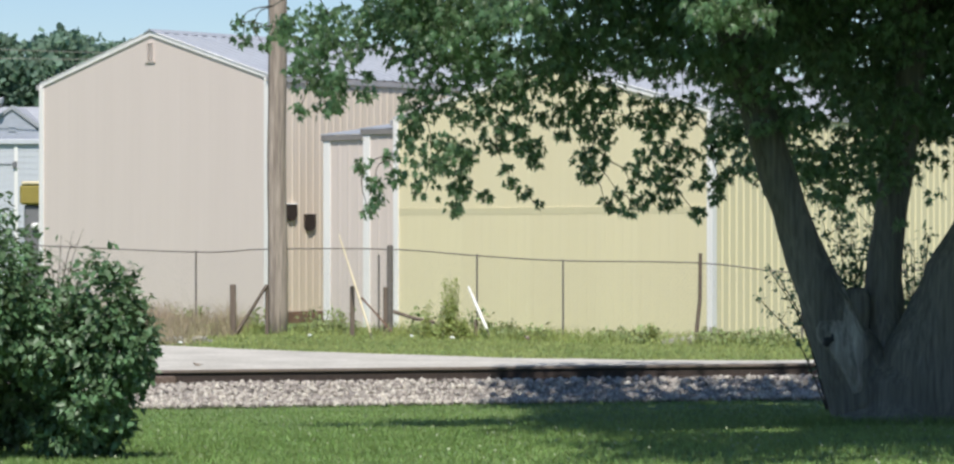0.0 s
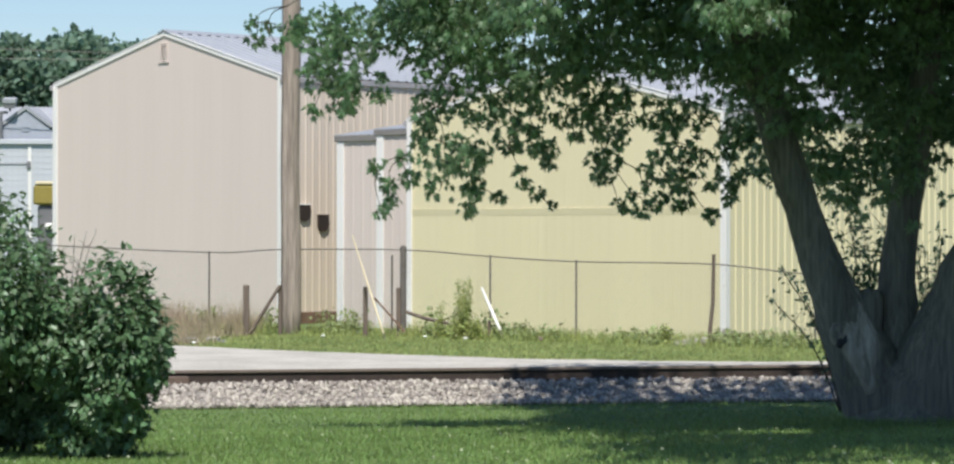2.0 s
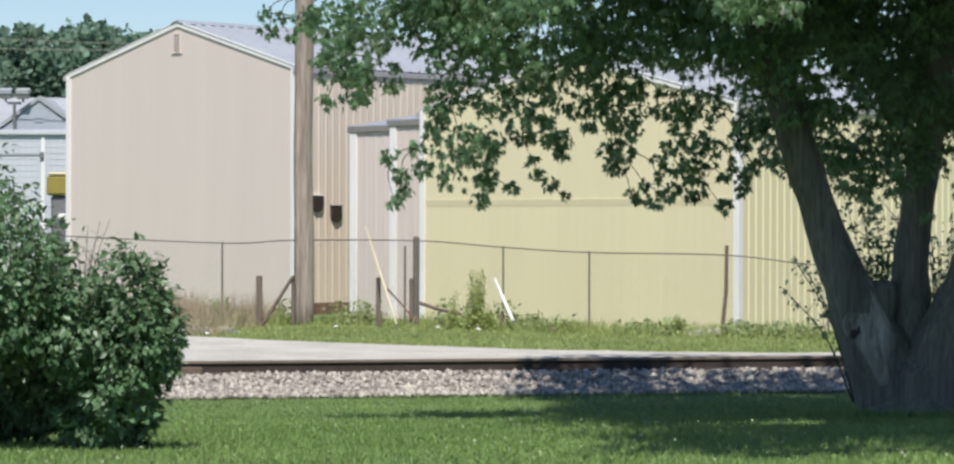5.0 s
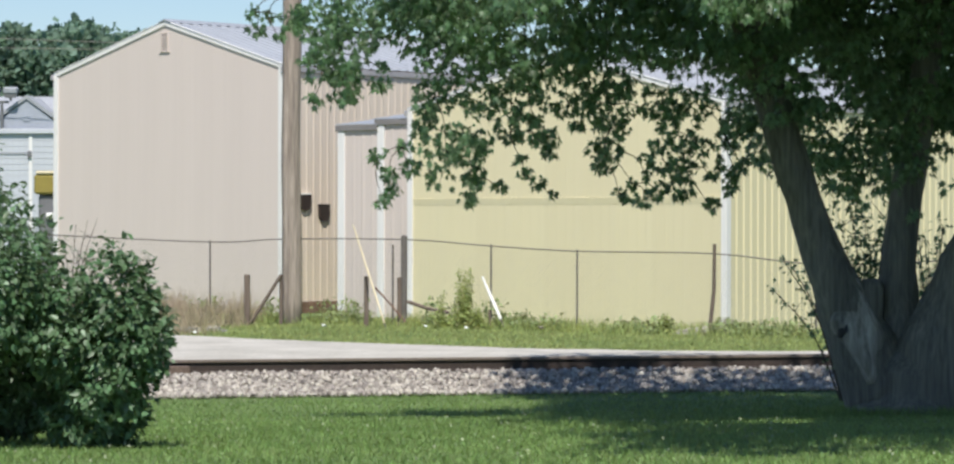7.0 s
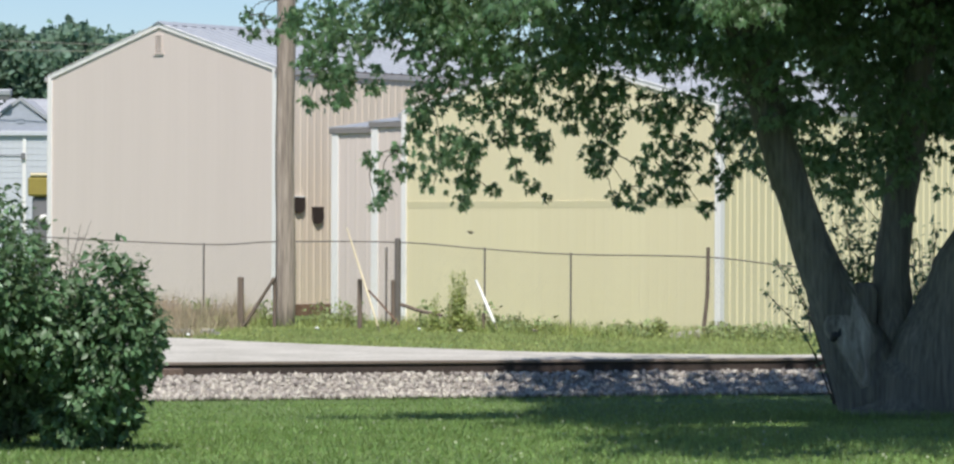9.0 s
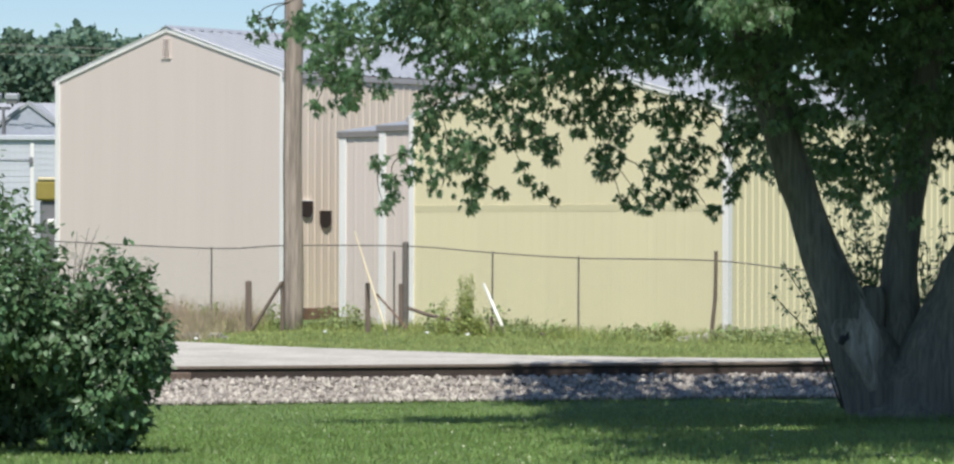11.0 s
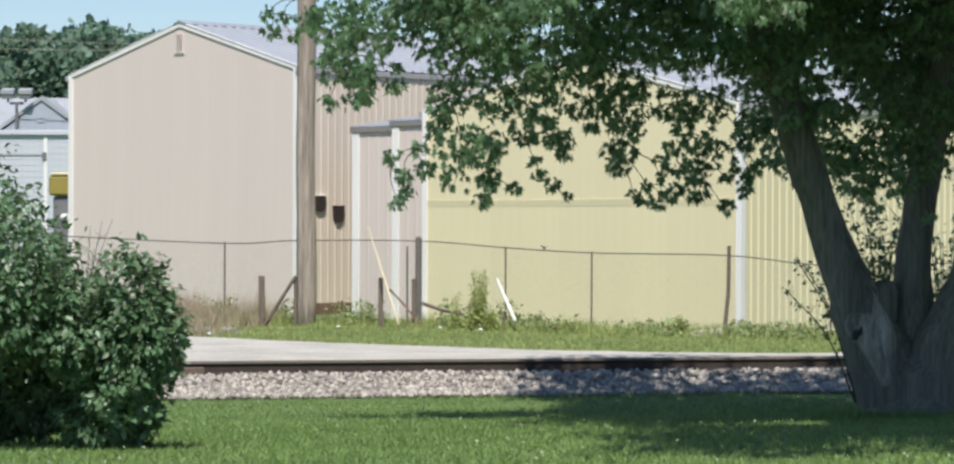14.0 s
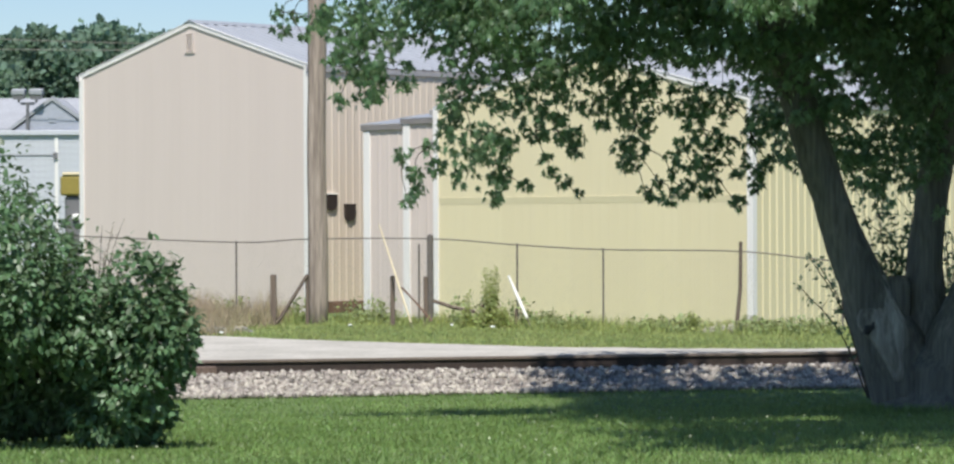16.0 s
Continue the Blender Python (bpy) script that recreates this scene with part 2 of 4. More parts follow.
def road_edge(u):
    return road_far(u) + 0.14 * noise.noise((u * 0.9, 3.1, 0)) + 0.08 * noise.noise((u * 4.0, 1.7, 0))


def build_road():
    verts, faces = [], []
    cols = 160
    for i in range(cols + 1):
        u = -22 + 44 * i / cols
        e = road_edge(u)
        for k in range(7):
            s = 0.075 + (e - 0.075) * k / 6
            x, y = along_rail(u, s)
            top = -0.155 + (0.012 * noise.noise((x * 1.5, y * 1.5, 5)) if 0 < k < 6 else 0)
            verts.append((x, y, top if k < 6 else -0.23))
    for i in range(cols):
        for k in range(6):
            faces.append((i * 7 + k, i * 7 + k + 1, (i + 1) * 7 + k + 1, (i + 1) * 7 + k))
    # the edge beside the rail
    base = len(verts)
    for i in range(cols + 1):
        x, y, z = verts[i * 7]
        verts.append((x, y, z - 0.16))
    for i in range(cols):
        faces.append((i * 7, (i + 1) * 7, base + i + 1, base + i))
    ob = raw_object("road", verts, faces, M["gravel"])
    tagged(ob, "pale gravel drive level with the rail head", "road", kind="structure")


def build_rail():
    rail = root("railway_rail", Matrix.Translation((RAIL_MID.x, RAIL_MID.y, -0.352)) @ pose(0, 0, 0, 0, 0, math.degrees(RAIL_TURN)),
                "rusty brown steel rail lying on the ballast", "rail")
    out = [(-0.07, 0), (0.07, 0), (0.07, 0.012), (0.012, 0.03), (0.009, 0.14), (0.036, 0.152), (0.036, 0.188), (-0.036, 0.188), (-0.036, 0.152), (-0.009, 0.14), (-0.012, 0.03), (-0.07, 0.012)]
    bm = bmesh.new()
    prism(bm, out, -24, 24)
    part("web", bm, M["rail"], rail, at=pose(0, 0, 0, 0, 0, -90))
    bm = bmesh.new()
    box(bm, -24, 24, -0.039, 0.039, 0.150, 0.196, 0.008)
    part("rail_head", bm, M["railtop"], rail, "worn brown rail head")
    bm = bmesh.new()
    box(bm, 0.28, 0.86, -0.055, -0.012, 0.03, 0.12, 0.008)
    part("joint_bar", bm, M["rail"], rail, at=pose(-6.9, 0, 0))
    # timber crossing planks at the drive
    bm = bmesh.new()
    box(bm, -8.5, -4.55, -0.30, -0.075, -0.02, 0.115, 0.012)
    plank = mesh_object("crossing_timber", bm, M["tie"], at=rail.matrix_basis.copy())
    tagged(plank, "weathered brown crossing timber beside the rail", "timber")
    for i in range(44):
        bm = bmesh.new() if i == 0 else None
        u = -13 + i * 0.6 + random.uniform(-0.05, 0.05)
        x, y = along_rail(u, 0)
        at = Matrix.Translation((x, y, -0.395)) @ pose(0, 0, 0, 0, 0, math.degrees(RAIL_TURN) + random.uniform(-2, 2))
        if i == 0:
            box(bm, -0.11, 0.11, -0.62, 0.06, -0.14, 0.0, 0.012)
            first = mesh_object("railway_tie", bm, M["tie"], at=at)
            tagged(first, "dark weathered wooden railway tie end in ballast", "railway tie", "ties under the rail")
        else:
            copy_thing(first, at)


def build_ballast():
    verts, faces = [], []
    us = [i * 0.5 - 24 for i in range(97)]
    for u in us:
        for s in (-2.05, -1.7, -1.2, -0.7, -0.3, 0.06):
            x, y = along_rail(u, s)
            verts.append((x, y, ground_z(x, y) + (-0.075 if s > -0.35 else 0.03 if s > -2 else -0.05) + 0.02 * noise.noise((x * 3, y * 3, 1))))
    for i in range(len(us) - 1):
        for k in range(5):
            faces.append((i * 6 + k, i * 6 + k + 1, (i + 1) * 6 + k + 1, (i + 1) * 6 + k))
    bed = raw_object("ballast_bed", verts, faces, M["ballast"])
    tagged(bed, "grey crushed stone ballast shoulder", "ballast", kind="structure")
    bm = bmesh.new()
    bmesh.ops.create_icosphere(bm, subdivisions=1, radius=1.0)
    base = np.array([v.co[:] for v in bm.verts])
    tri = np.array([[v.index for v in f.verts] for f in bm.faces])
    bm.free()
    rng = np.random.default_rng(4)
    allv, allf, count = [], [], 0
    for i in range(9600):
        u, s = rng.uniform(-8.5, 8.5), -0.07 - 2.05 * rng.random() ** 0.9
        x, y = along_rail(u, s)
        size = rng.uniform(0.018, 0.042)
        v = base * (1 + rng.uniform(-0.28, 0.28, (len(base), 1))) * size * rng.uniform(0.6, 1.3, 3)
        a = rng.uniform(0, 6.28)
        rot = np.array([[math.cos(a), -math.sin(a), 0], [math.sin(a), math.cos(a), 0], [0, 0, 1]])
        v = v @ rot.T + (x, y, ground_z(x, y) + (-0.07 if s > -0.30 else -0.03 if s > -0.5 else 0.035) + size * rng.uniform(0.0, 0.7))
        allv.append(v)
        allf.append(tri + count)
        count += len(base)
    ob = raw_object("ballast_stones", np.concatenate(allv).tolist(), np.concatenate(allf).tolist(), M["stone"])
    tagged(ob, "loose pinkish-grey crushed ballast stones", "ballast", kind="stuff")


# ---- metal buildings ----
def siding(bm, width, z0, tops, pitch, high):
    """Ribbed sheet, outward to -y; tops(x) is its upper edge."""
    xs = [(0.0, 0.0)]
    n = max(1, round(width / pitch))
    for i in range(n):
        c = (i + 0.5) * width / n
        xs += [(c - pitch * 0.16, 0.0), (c - pitch * 0.08, -high), (c + pitch * 0.08, -high), (c + pitch * 0.16, 0.0)]
    xs.append((width, 0.0))
    a = [bm.verts.new((x, y, z0)) for x, y in xs]
    b = [bm.verts.new((x, y, tops(x))) for x, y in xs]
    for i in range(len(xs) - 1):
        bm.faces.new((a[i], a[i + 1], b[i + 1], b[i]))


def panels(name, total, z0, tops, pitch, high, mat, parent, frame_at, same=False, step=0.92):
    n = max(1, round(total / step))
    w = total / n
    first = None
    for i in range(n):
        at = frame_at @ Matrix.Translation((i * w, 0, 0))
        if same and first:
            share(name, first, parent, at)
            continue
        bm = bmesh.new()
        siding(bm, w, z0, lambda x: tops(x + i * w), pitch, high)
        first = part(name, bm, mat, parent, at=at)


def gable_building(name, at, label, width, length, z0, eave, rise, mat, pitch_front, pitch_side, front_high, roof_over=0.05, side_mat=None, side_high=0.022):
    b = root(name, at, label, "building")
    half = width / 2
    slope = rise / half
    bm = bmesh.new()
    prism(bm, [(0.06, z0), (width - 0.06, z0), (width - 0.06, eave - 0.04), (half, eave + rise - 0.04), (0.06, eave - 0.04)], 0.06, length - 0.06)
    part("wall_core", bm, mat, b)
    gable = lambda x: eave + rise - abs(x - half) * slope - 0.02
    panels("wall_panel", width, z0, gable, pitch_front, front_high, mat, b, Matrix.Identity(4))
    panels("wall_panel", length, z0, lambda x: eave - 0.02, pitch_side, side_high, side_mat or mat, b, pose(width, 0, 0, 0, 0, 90), True)
    panels("wall_panel", length, z0, lambda x: eave - 0.02, pitch_side, side_high, side_mat or mat, b, pose(0, length, 0, 0, 0, -90), True)
    panels("wall_panel", width, z0, gable, pitch_front, front_high, mat, b, pose(width, length, 0, 0, 0, 180))
    # roof sheets, each slope
    run = math.hypot(half + roof_over, (half + roof_over) * slope)
    ang = math.degrees(math.atan(slope))
    n = round((length + 0.1) / 0.92)
    w = (length + 0.1) / n
    first = None
    for side in (1, -1):
        for i in range(n):
            if side > 0:
                m = pose(half, -0.05 + i * w, eave + rise + 0.03, 0, ang, 0)
            else:
                m = pose(half, -0.05 + (i + 1) * w, eave + rise + 0.03, 0, ang, 180)
            if first:
                share("roof_panel", first, b, m)
                continue
            bm = bmesh.new()
            ys = [0.0]
            for k in range(3):
                c = (k + 0.5) * w / 3
                ys += [c - 0.04, c - 0.02, c + 0.02, c + 0.04]
            ys.append(w - 0.004)
            prof = [(y, 0.03 if k % 4 in (2, 3) and 0 < k < len(ys) - 1 else 0.0) for k, y in enumerate(ys)]
            lo = [bm.verts.new((0, y, z)) for y, z in prof]
            hi = [bm.verts.new((run, y, z)) for y, z in prof]
            for k in range(len(prof) - 1):
                bm.faces.new((lo[k], lo[k + 1], hi[k + 1], hi[k]))
            first = part("roof_panel", bm, M["roof"], b, at=m)
    bm = bmesh.new()
    prism(bm, [(half - 0.2, eave + rise - 0.2 * slope + 0.05), (half, eave + rise + 0.08), (half + 0.2, eave + rise - 0.2 * slope + 0.05), (half, eave + rise + 0.04)], -0.06, length + 0.06)
    part("ridge_cap", bm, M["roof"], b)
    # rake boards, eave fascias and corner trims
    for s in (1, -1):
        e = half + s * (half + 0.04)
        bm = bmesh.new()
        prism(bm, [(half, eave + rise + 0.05), (e, eave - 0.04 * slope + 0.05), (e, eave - 0.07), (half, eave + rise - 0.07)][::s], -0.034, -0.004)
        part("rake_trim", bm, M["white"], b, "white metal rake trim")
        bm = bmesh.new()
        x0, x1 = (width + 0.024, width + 0.075) if s > 0 else (-0.075, -0.024)
        box(bm, x0, x1 - 0.02 if s > 0 else x1, -0.1, length + 0.1, eave - 0.13, eave - 0.01, 0.01)
        part("eave_trim", bm, M["eave"], b, "dull grey eave trim")
        bm = bmesh.new()
        cx = width if s > 0 else 0.0
        box(bm, min(cx - s * 0.10, cx + s * 0.035), max(cx - s * 0.10, cx + s * 0.035), -0.04, 0.11, z0, eave - 0.05, 0.006)
        part("corner_trim", bm, M["white"], b, "white corner trim")
    return b


THETA = 40.0
CT, ST = math.cos(radians(THETA)), math.sin(radians(THETA))


def build_beige():
    w, length = 7.24, 9.0
    at = pose(-10.10, 78.65, 0, 0, 0, -THETA)
    b = gable_building("storage_shed", at, "tall beige ribbed-metal shed with white trim and pale roof", w, length, -0.5, 5.30, 1.08, M["beige"], 0.23, 0.23, 0.0018, side_mat=M["tan"], side_high=0.011)
    # louvred vent under the ridge
    bm = bmesh.new()
    for x in (-0.11, 0.09):
        box(bm, x, x + 0.02, -0.022, 0.02, 0, 0.40)
    box(bm, -0.16, 0.16, -0.028, 0.02, -0.025, 0.0)
    box(bm, -0.11, 0.11, -0.022, 0.02, 0.40, 0.42)
    v = part("gable_vent", bm, M["beige"], b, "beige louvred gable vent", pose(w / 2 - 0.02, -0.006, 5.73))
    first = None
    for i in range(7):
        m = pose(0, -0.010, 0.03 + i * 0.056, 38)
        if first:
            share("louvre", first, v, m)
        else:
            bm = bmesh.new()
            box(bm, -0.09, 0.09, -0.016, 0.016, -0.003, 0.003)
            first = part("louvre", bm, M["beige"], v, at=m)
    # brown shield-shaped exhaust hoods on the long wall
    shield = [(-0.17, 0.36), (0.17, 0.36), (0.17, 0.14), (0.145, 0.07), (0.09, 0.02), (0.0, 0.0), (-0.09, 0.02), (-0.145, 0.07), (-0.17, 0.14)]
    for y, z in ((0.70, 2.13), (1.30, 1.90)):
        bm = bmesh.new()
        prism(bm, shield, -0.045, 0.0)
        hood = part("exhaust_hood", bm, M["hood"], b, "dark brown exhaust hood", pose(w + 0.012, y, z, 0, 0, 90))
        bm = bmesh.new()
        box(bm, -0.185, 0.185, -0.055, 0.0, 0.36, 0.385, 0.006)
        part("cap", bm, M["white"] if y < 1 else M["hood"], hood)
    bm = bmesh.new()
    box(bm, w + 0.024, w + 0.05, 0.15, length, -0.4, 0.14)
    part("base_skirt", bm, M["rust"], b, "rusted base skirt")


def build_yellow():
    w, length = 8.04, 15.0
    at = pose(4.48 - CT * w, 64.7 + ST * w, 0, 0, 0, -THETA)
    b = gable_building("storage_barn", at, "long pale-yellow ribbed-metal barn with white corner trim", w, length, -0.7, 4.19, 1.0, M["yellow"], 0.23, 0.24, 0.002)
    # thin wedge across the front wall, thicker towards its top
    bm = bmesh.new()
    for x0, x1 in ((0.1, w - 0.1),):
        lo = [bm.verts.new(p) for p in ((x0, -0.0035, 2.22), (x1, -0.0035, 2.22))]
        hi = [bm.verts.new(p) for p in ((x1, -0.018, 2.36), (x0, -0.018, 2.36))]
        up = [bm.verts.new(p) for p in ((x1, -0.0035, 2.362), (x0, -0.0035, 2.362))]
        bm.faces.new(lo + hi)
        bm.faces.new([hi[1], hi[0], up[0], up[1]])
    part("lap_strip", bm, M["yellow"], b, "narrow horizontal strip leaning out towards its top")
    # annex between the two buildings
    for name, x0, x1, top, mat in (("annex", -1.08, -0.06, 3.90, M["beige"]), ("annex", -2.20, -1.12, 3.79, M["beige"])):
        a = root(name, at @ Matrix.Translation((0, 0.25, 0)), "narrow beige metal annex with white corner trim", "annex")
        bm = bmesh.new()
        prism(bm, [(x0, -0.5), (x1, -0.5), (x1, top - 0.02), (x0, top - 0.05)], 0.03, 3.2)
        part("wall_core", bm, mat, a)
        panels("wall_panel", x1 - x0, -0.5, lambda x: top, 0.3, 0.006, mat, a, Matrix.Translation((x0, 0, 0)), step=0.6)
        bm = bmesh.new()
        box(bm, x0 - 0.02, x0 + 0.17, -0.03, 0.1, -0.5, top, 0.006)
        part("corner_trim", bm, M["white"], a)
        bm = bmesh.new()
        box(bm, x0 - 0.08, x1 + 0.03, -0.055, 0.02, top, top + 0.12, 0.01)
        part("fascia", bm, M["grey_trim"], a, "grey fascia board")
        bm = bmesh.new()
        v = [bm.verts.new(c) for c in ((x0 - 0.08, -0.06, top + 0.125), (x1 + 0.03, -0.06, top + 0.125), (x1 + 0.03, 3.2, top + 0.62), (x0 - 0.14, 3.2, top + 0.35))]
        f = bm.faces.new(v)
        r = bmesh.ops.extrude_face_region(bm, geom=[f])
        bmesh.ops.translate(bm, vec=(0, 0, 0.015), verts=[g for g in r["geom"] if isinstance(g, bmesh.types.BMVert)])
        part("roof", bm, M["roof"], a, "pale metal lean-to roof")


# ---- pole, fence and posts ----
def build_pole():
    p = root("utility_pole", pose(-3.87, 65.8, 0), "weathered brown wooden utility pole in the grass", "pole")
    bm = bmesh.new()
    tube(bm, [(0.02 * math.sin(i), 0, -0.5 + i * 0.8) for i in range(15)], [0.196 - i * 0.003 for i in range(15)], 20, 0.03)
    part("shaft", bm, M["pole"], p, smooth=True)
    bm = bmesh.new()
    tube(bm, [(-0.17, -0.11, 0.0), (-0.165, -0.11, 4.0), (-0.15, -0.1, 9.0)], [0.012] * 3, 6)
    part("ground_wire", bm, M["galv"], p)


FENCE_TOPS = ((-9.2, 69.2, 1.61), (-5.59, 67.5, 1.47), (-4.11, 66.8, 1.53), (-1.68, 65.6, 1.53), (0.0, 64.75, 1.41), (1.62, 63.9, 1.32), (4.10, 62.5, 1.285), (5.9, 61.6, 1.11), (8.1, 60.3, 1.18), (10.5, 59.0, 1.2))


def fence_z(x):
    for (x0, y0, z0), (x1, y1, z1) in zip(FENCE_TOPS, FENCE_TOPS[1:]):
        if x <= x1:
            t = (x - x0) / (x1 - x0)
            return y0 + t * (y1 - y0), z0 + t * (z1 - z0)
    return y1, z1


def build_fence():
    f = root("chain_link_fence", Matrix.Identity(4), "old sagging chain-link fence with thin rusty posts", "fence")
    bm = bmesh.new()
    pts = curve_points(FENCE_TOPS, 70)
    tube(bm, pts, [0.0125] * 70, 6)
    part("top_rail", bm, M["galv"], f, "thin bent top rail", smooth=True)
    for i, (x, y, z) in enumerate(FENCE_TOPS):
        if i in (2, 3, 6):
            continue
        bm = bmesh.new()
        tube(bm, [(0, 0, ground_z(x, y) - 0.2), (0, 0, z + 0.03)], [0.019, 0.018], 8)
        part("line_post", bm, M["galv"], f, at=pose(x, y, 0))
    x, y, z = FENCE_TOPS[3]
    bm = bmesh.new()
    tube(bm, [(0, 0, ground_z(x, y) - 0.2), (0, 0, z + 0.06), (0, 0, z + 0.09)], [0.062, 0.062, 0.03], 12)
    part("terminal_post", bm, M["galv"], f, "thick grey terminal post", pose(x, y, 0))
    x, y, z = FENCE_TOPS[6]
    bm = bmesh.new()
    tube(bm, [(-0.10, 0, ground_z(x, y) - 0.2), (0.0, 0, 0.6), (0.015, 0, z + 0.18)], [0.040, 0.036, 0.034], 8, 0.2)
    part("wooden_post", bm, M["post"], f, "leaning weathered wooden post", pose(x, y, 0))
    for x in (-1.90,):
        y, z = fence_z(x)
        bm = bmesh.new()
        tube(bm, [(0, 0, ground_z(x, y) - 0.1), (0, 0, z - 0.1)], [0.02, 0.02], 6)
        part("tension_bar", bm, M["galv"], f, at=pose(x, y - 0.05, 0))
    # woven wire
    verts, faces = [], []
    pitch, step, r = 0.076, 0.06, 0.0012
    x = -9.0
    k = 0
    while x < 10.2:
        y, z = fence_z(x)
        lo = ground_z(x, y) + 0.05
        n = int((z - lo) / step)
        for i in range(n):
            xa = x + (pitch / 2 if (i + k) % 2 else 0)
            xb = x + (0 if (i + k) % 2 else pitch / 2)
            za, zb = z - 0.03 - i * step, z - 0.03 - (i + 1) * step
            b = len(verts)
            verts += [(xa - r, y, za), (xa + r, y, za), (xb + r, y, zb), (xb - r, y, zb)]
            faces.append((b, b + 1, b + 2, b + 3))
        x += pitch / 2
        k += 1
    tagged(raw_object("woven_wire", verts, faces, M["wire"], f), "thin woven fence wire", kind="stuff")


def build_posts():
    def post(x, y, top, r, label, lean=0.0):
        bm = bmesh.new()
        g = ground_z(x, y)
        box(bm, -r, r, -r, r, g - 0.2, top, 0.012)
        for v in bm.verts:
            v.co.x += (v.co.z - g) * lean + 0.006 * noise.noise(v.co * 5)
        tagged(mesh_object("wooden_post", bm, M["post"], at=pose(x, y, 0)), label, "post", "short posts along the fence")

    post(-4.66, 64.8, 0.86, 0.056, "short weathered grey wooden post near the pole")
    post(-4.02, 64.9, 0.86, 0.033, "thin dark post holding a diagonal brace")
    post(-2.36, 64.2, 0.84, 0.045, "short dark wooden post in the grass")
    post(-1.74, 64.4, 0.82, 0.040, "short dark post beside the terminal post")
    post(-0.02, 63.8, 0.22, 0.03, "low broken stake in the weeds")
    bm = bmesh.new()
    tube(bm, [(-4.62, 64.78, -0.12), (-4.02, 64.86, 0.84)], [0.035, 0.032], 8, 0.08)
    tagged(mesh_object("brace_timber", bm, M["post"]), "weathered diagonal timber brace between two posts", "timber")
    bm = bmesh.new()
    tube(bm, [(-2.2, 64.45, 0.62), (-1.95, 64.4, 0.35), (-1.62, 64.2, -0.02)], [0.02, 0.018, 0.016], 6)
    tagged(mesh_object("fallen_stick", bm, M["rust"]), "reddish fallen stick leaning in the weeds", "stick")
    for top, low, mat, r, label in (((-2.64, 65.0, 1.80), (-1.96, 62.4, 0.0), M["guard_y"], 0.019, "faded yellow plastic guy-wire guard"),
                                    ((-0.16, 64.2, 0.82), (0.18, 63.0, 0.06), M["guard_w"], 0.030, "white plastic guy-wire guard in weeds")):
        a, b = Vector(top), Vector(low)
        g = root("guy_guard", Matrix.Identity(4), label, "guy guard")
        bm = bmesh.new()
        tube(bm, [a, (a + b) / 2, b], [r * 0.8, r, r], 10)
        part("sleeve", bm, mat, g, smooth=True)
        bm = bmesh.new()
        tube(bm, [b, b + (b - a).normalized() * 0.25], [0.008, 0.008], 5)
        part("anchor_rod", bm, M["galv"], g)


# ---- foliage ----
def leaf_shape(kind):
    if kind == "maple":
        out = [(0, 0.0), (0.14, 0.08), (0.43, 0.11), (0.24, 0.31), (0.50, 0.68), (0.16, 0.57), (0, 1.08), (-0.16, 0.57), (-0.48, 0.64), (-0.24, 0.30), (-0.42, 0.08), (-0.14, 0.08)]
        pts = [(x, y, -0.22 * abs(x) - 0.22 * y * y) for x, y in out]
        pts.append((0, 0.36, 0.05))
        c = len(out)
        return np.array(pts), np.array([(i, (i + 1) % c, c) for i in range(c)])
    if kind == "oval":
        out = [(0, 0.0), (0.26, 0.2), (0.27, 0.5), (0, 1.0), (-0.27, 0.5), (-0.26, 0.2)]
        pts = [(x, y, 0.14 * abs(x) - 0.10 * y * y) for x, y in out]
        return np.array(pts), np.array([(0, 1, 2), (0, 2, 3), (0, 3, 4), (0, 4, 5)])
    if kind == "clump":
        pts = [(0, 0, 0), (0.45, 0.25, 0.1), (0.3, 0.8, -0.1), (-0.1, 1.0, 0.1), (-0.5, 0.5, -0.05)]
        return np.array(pts, float), np.array([(0, 1, 2), (0, 2, 3), (0, 3, 4)])
    out = [(-0.5, 0), (0.5, 0), (0, 1.0)]
    return np.array([(x, y, 0) for x, y in out], float), np.array([(0, 1, 2)])


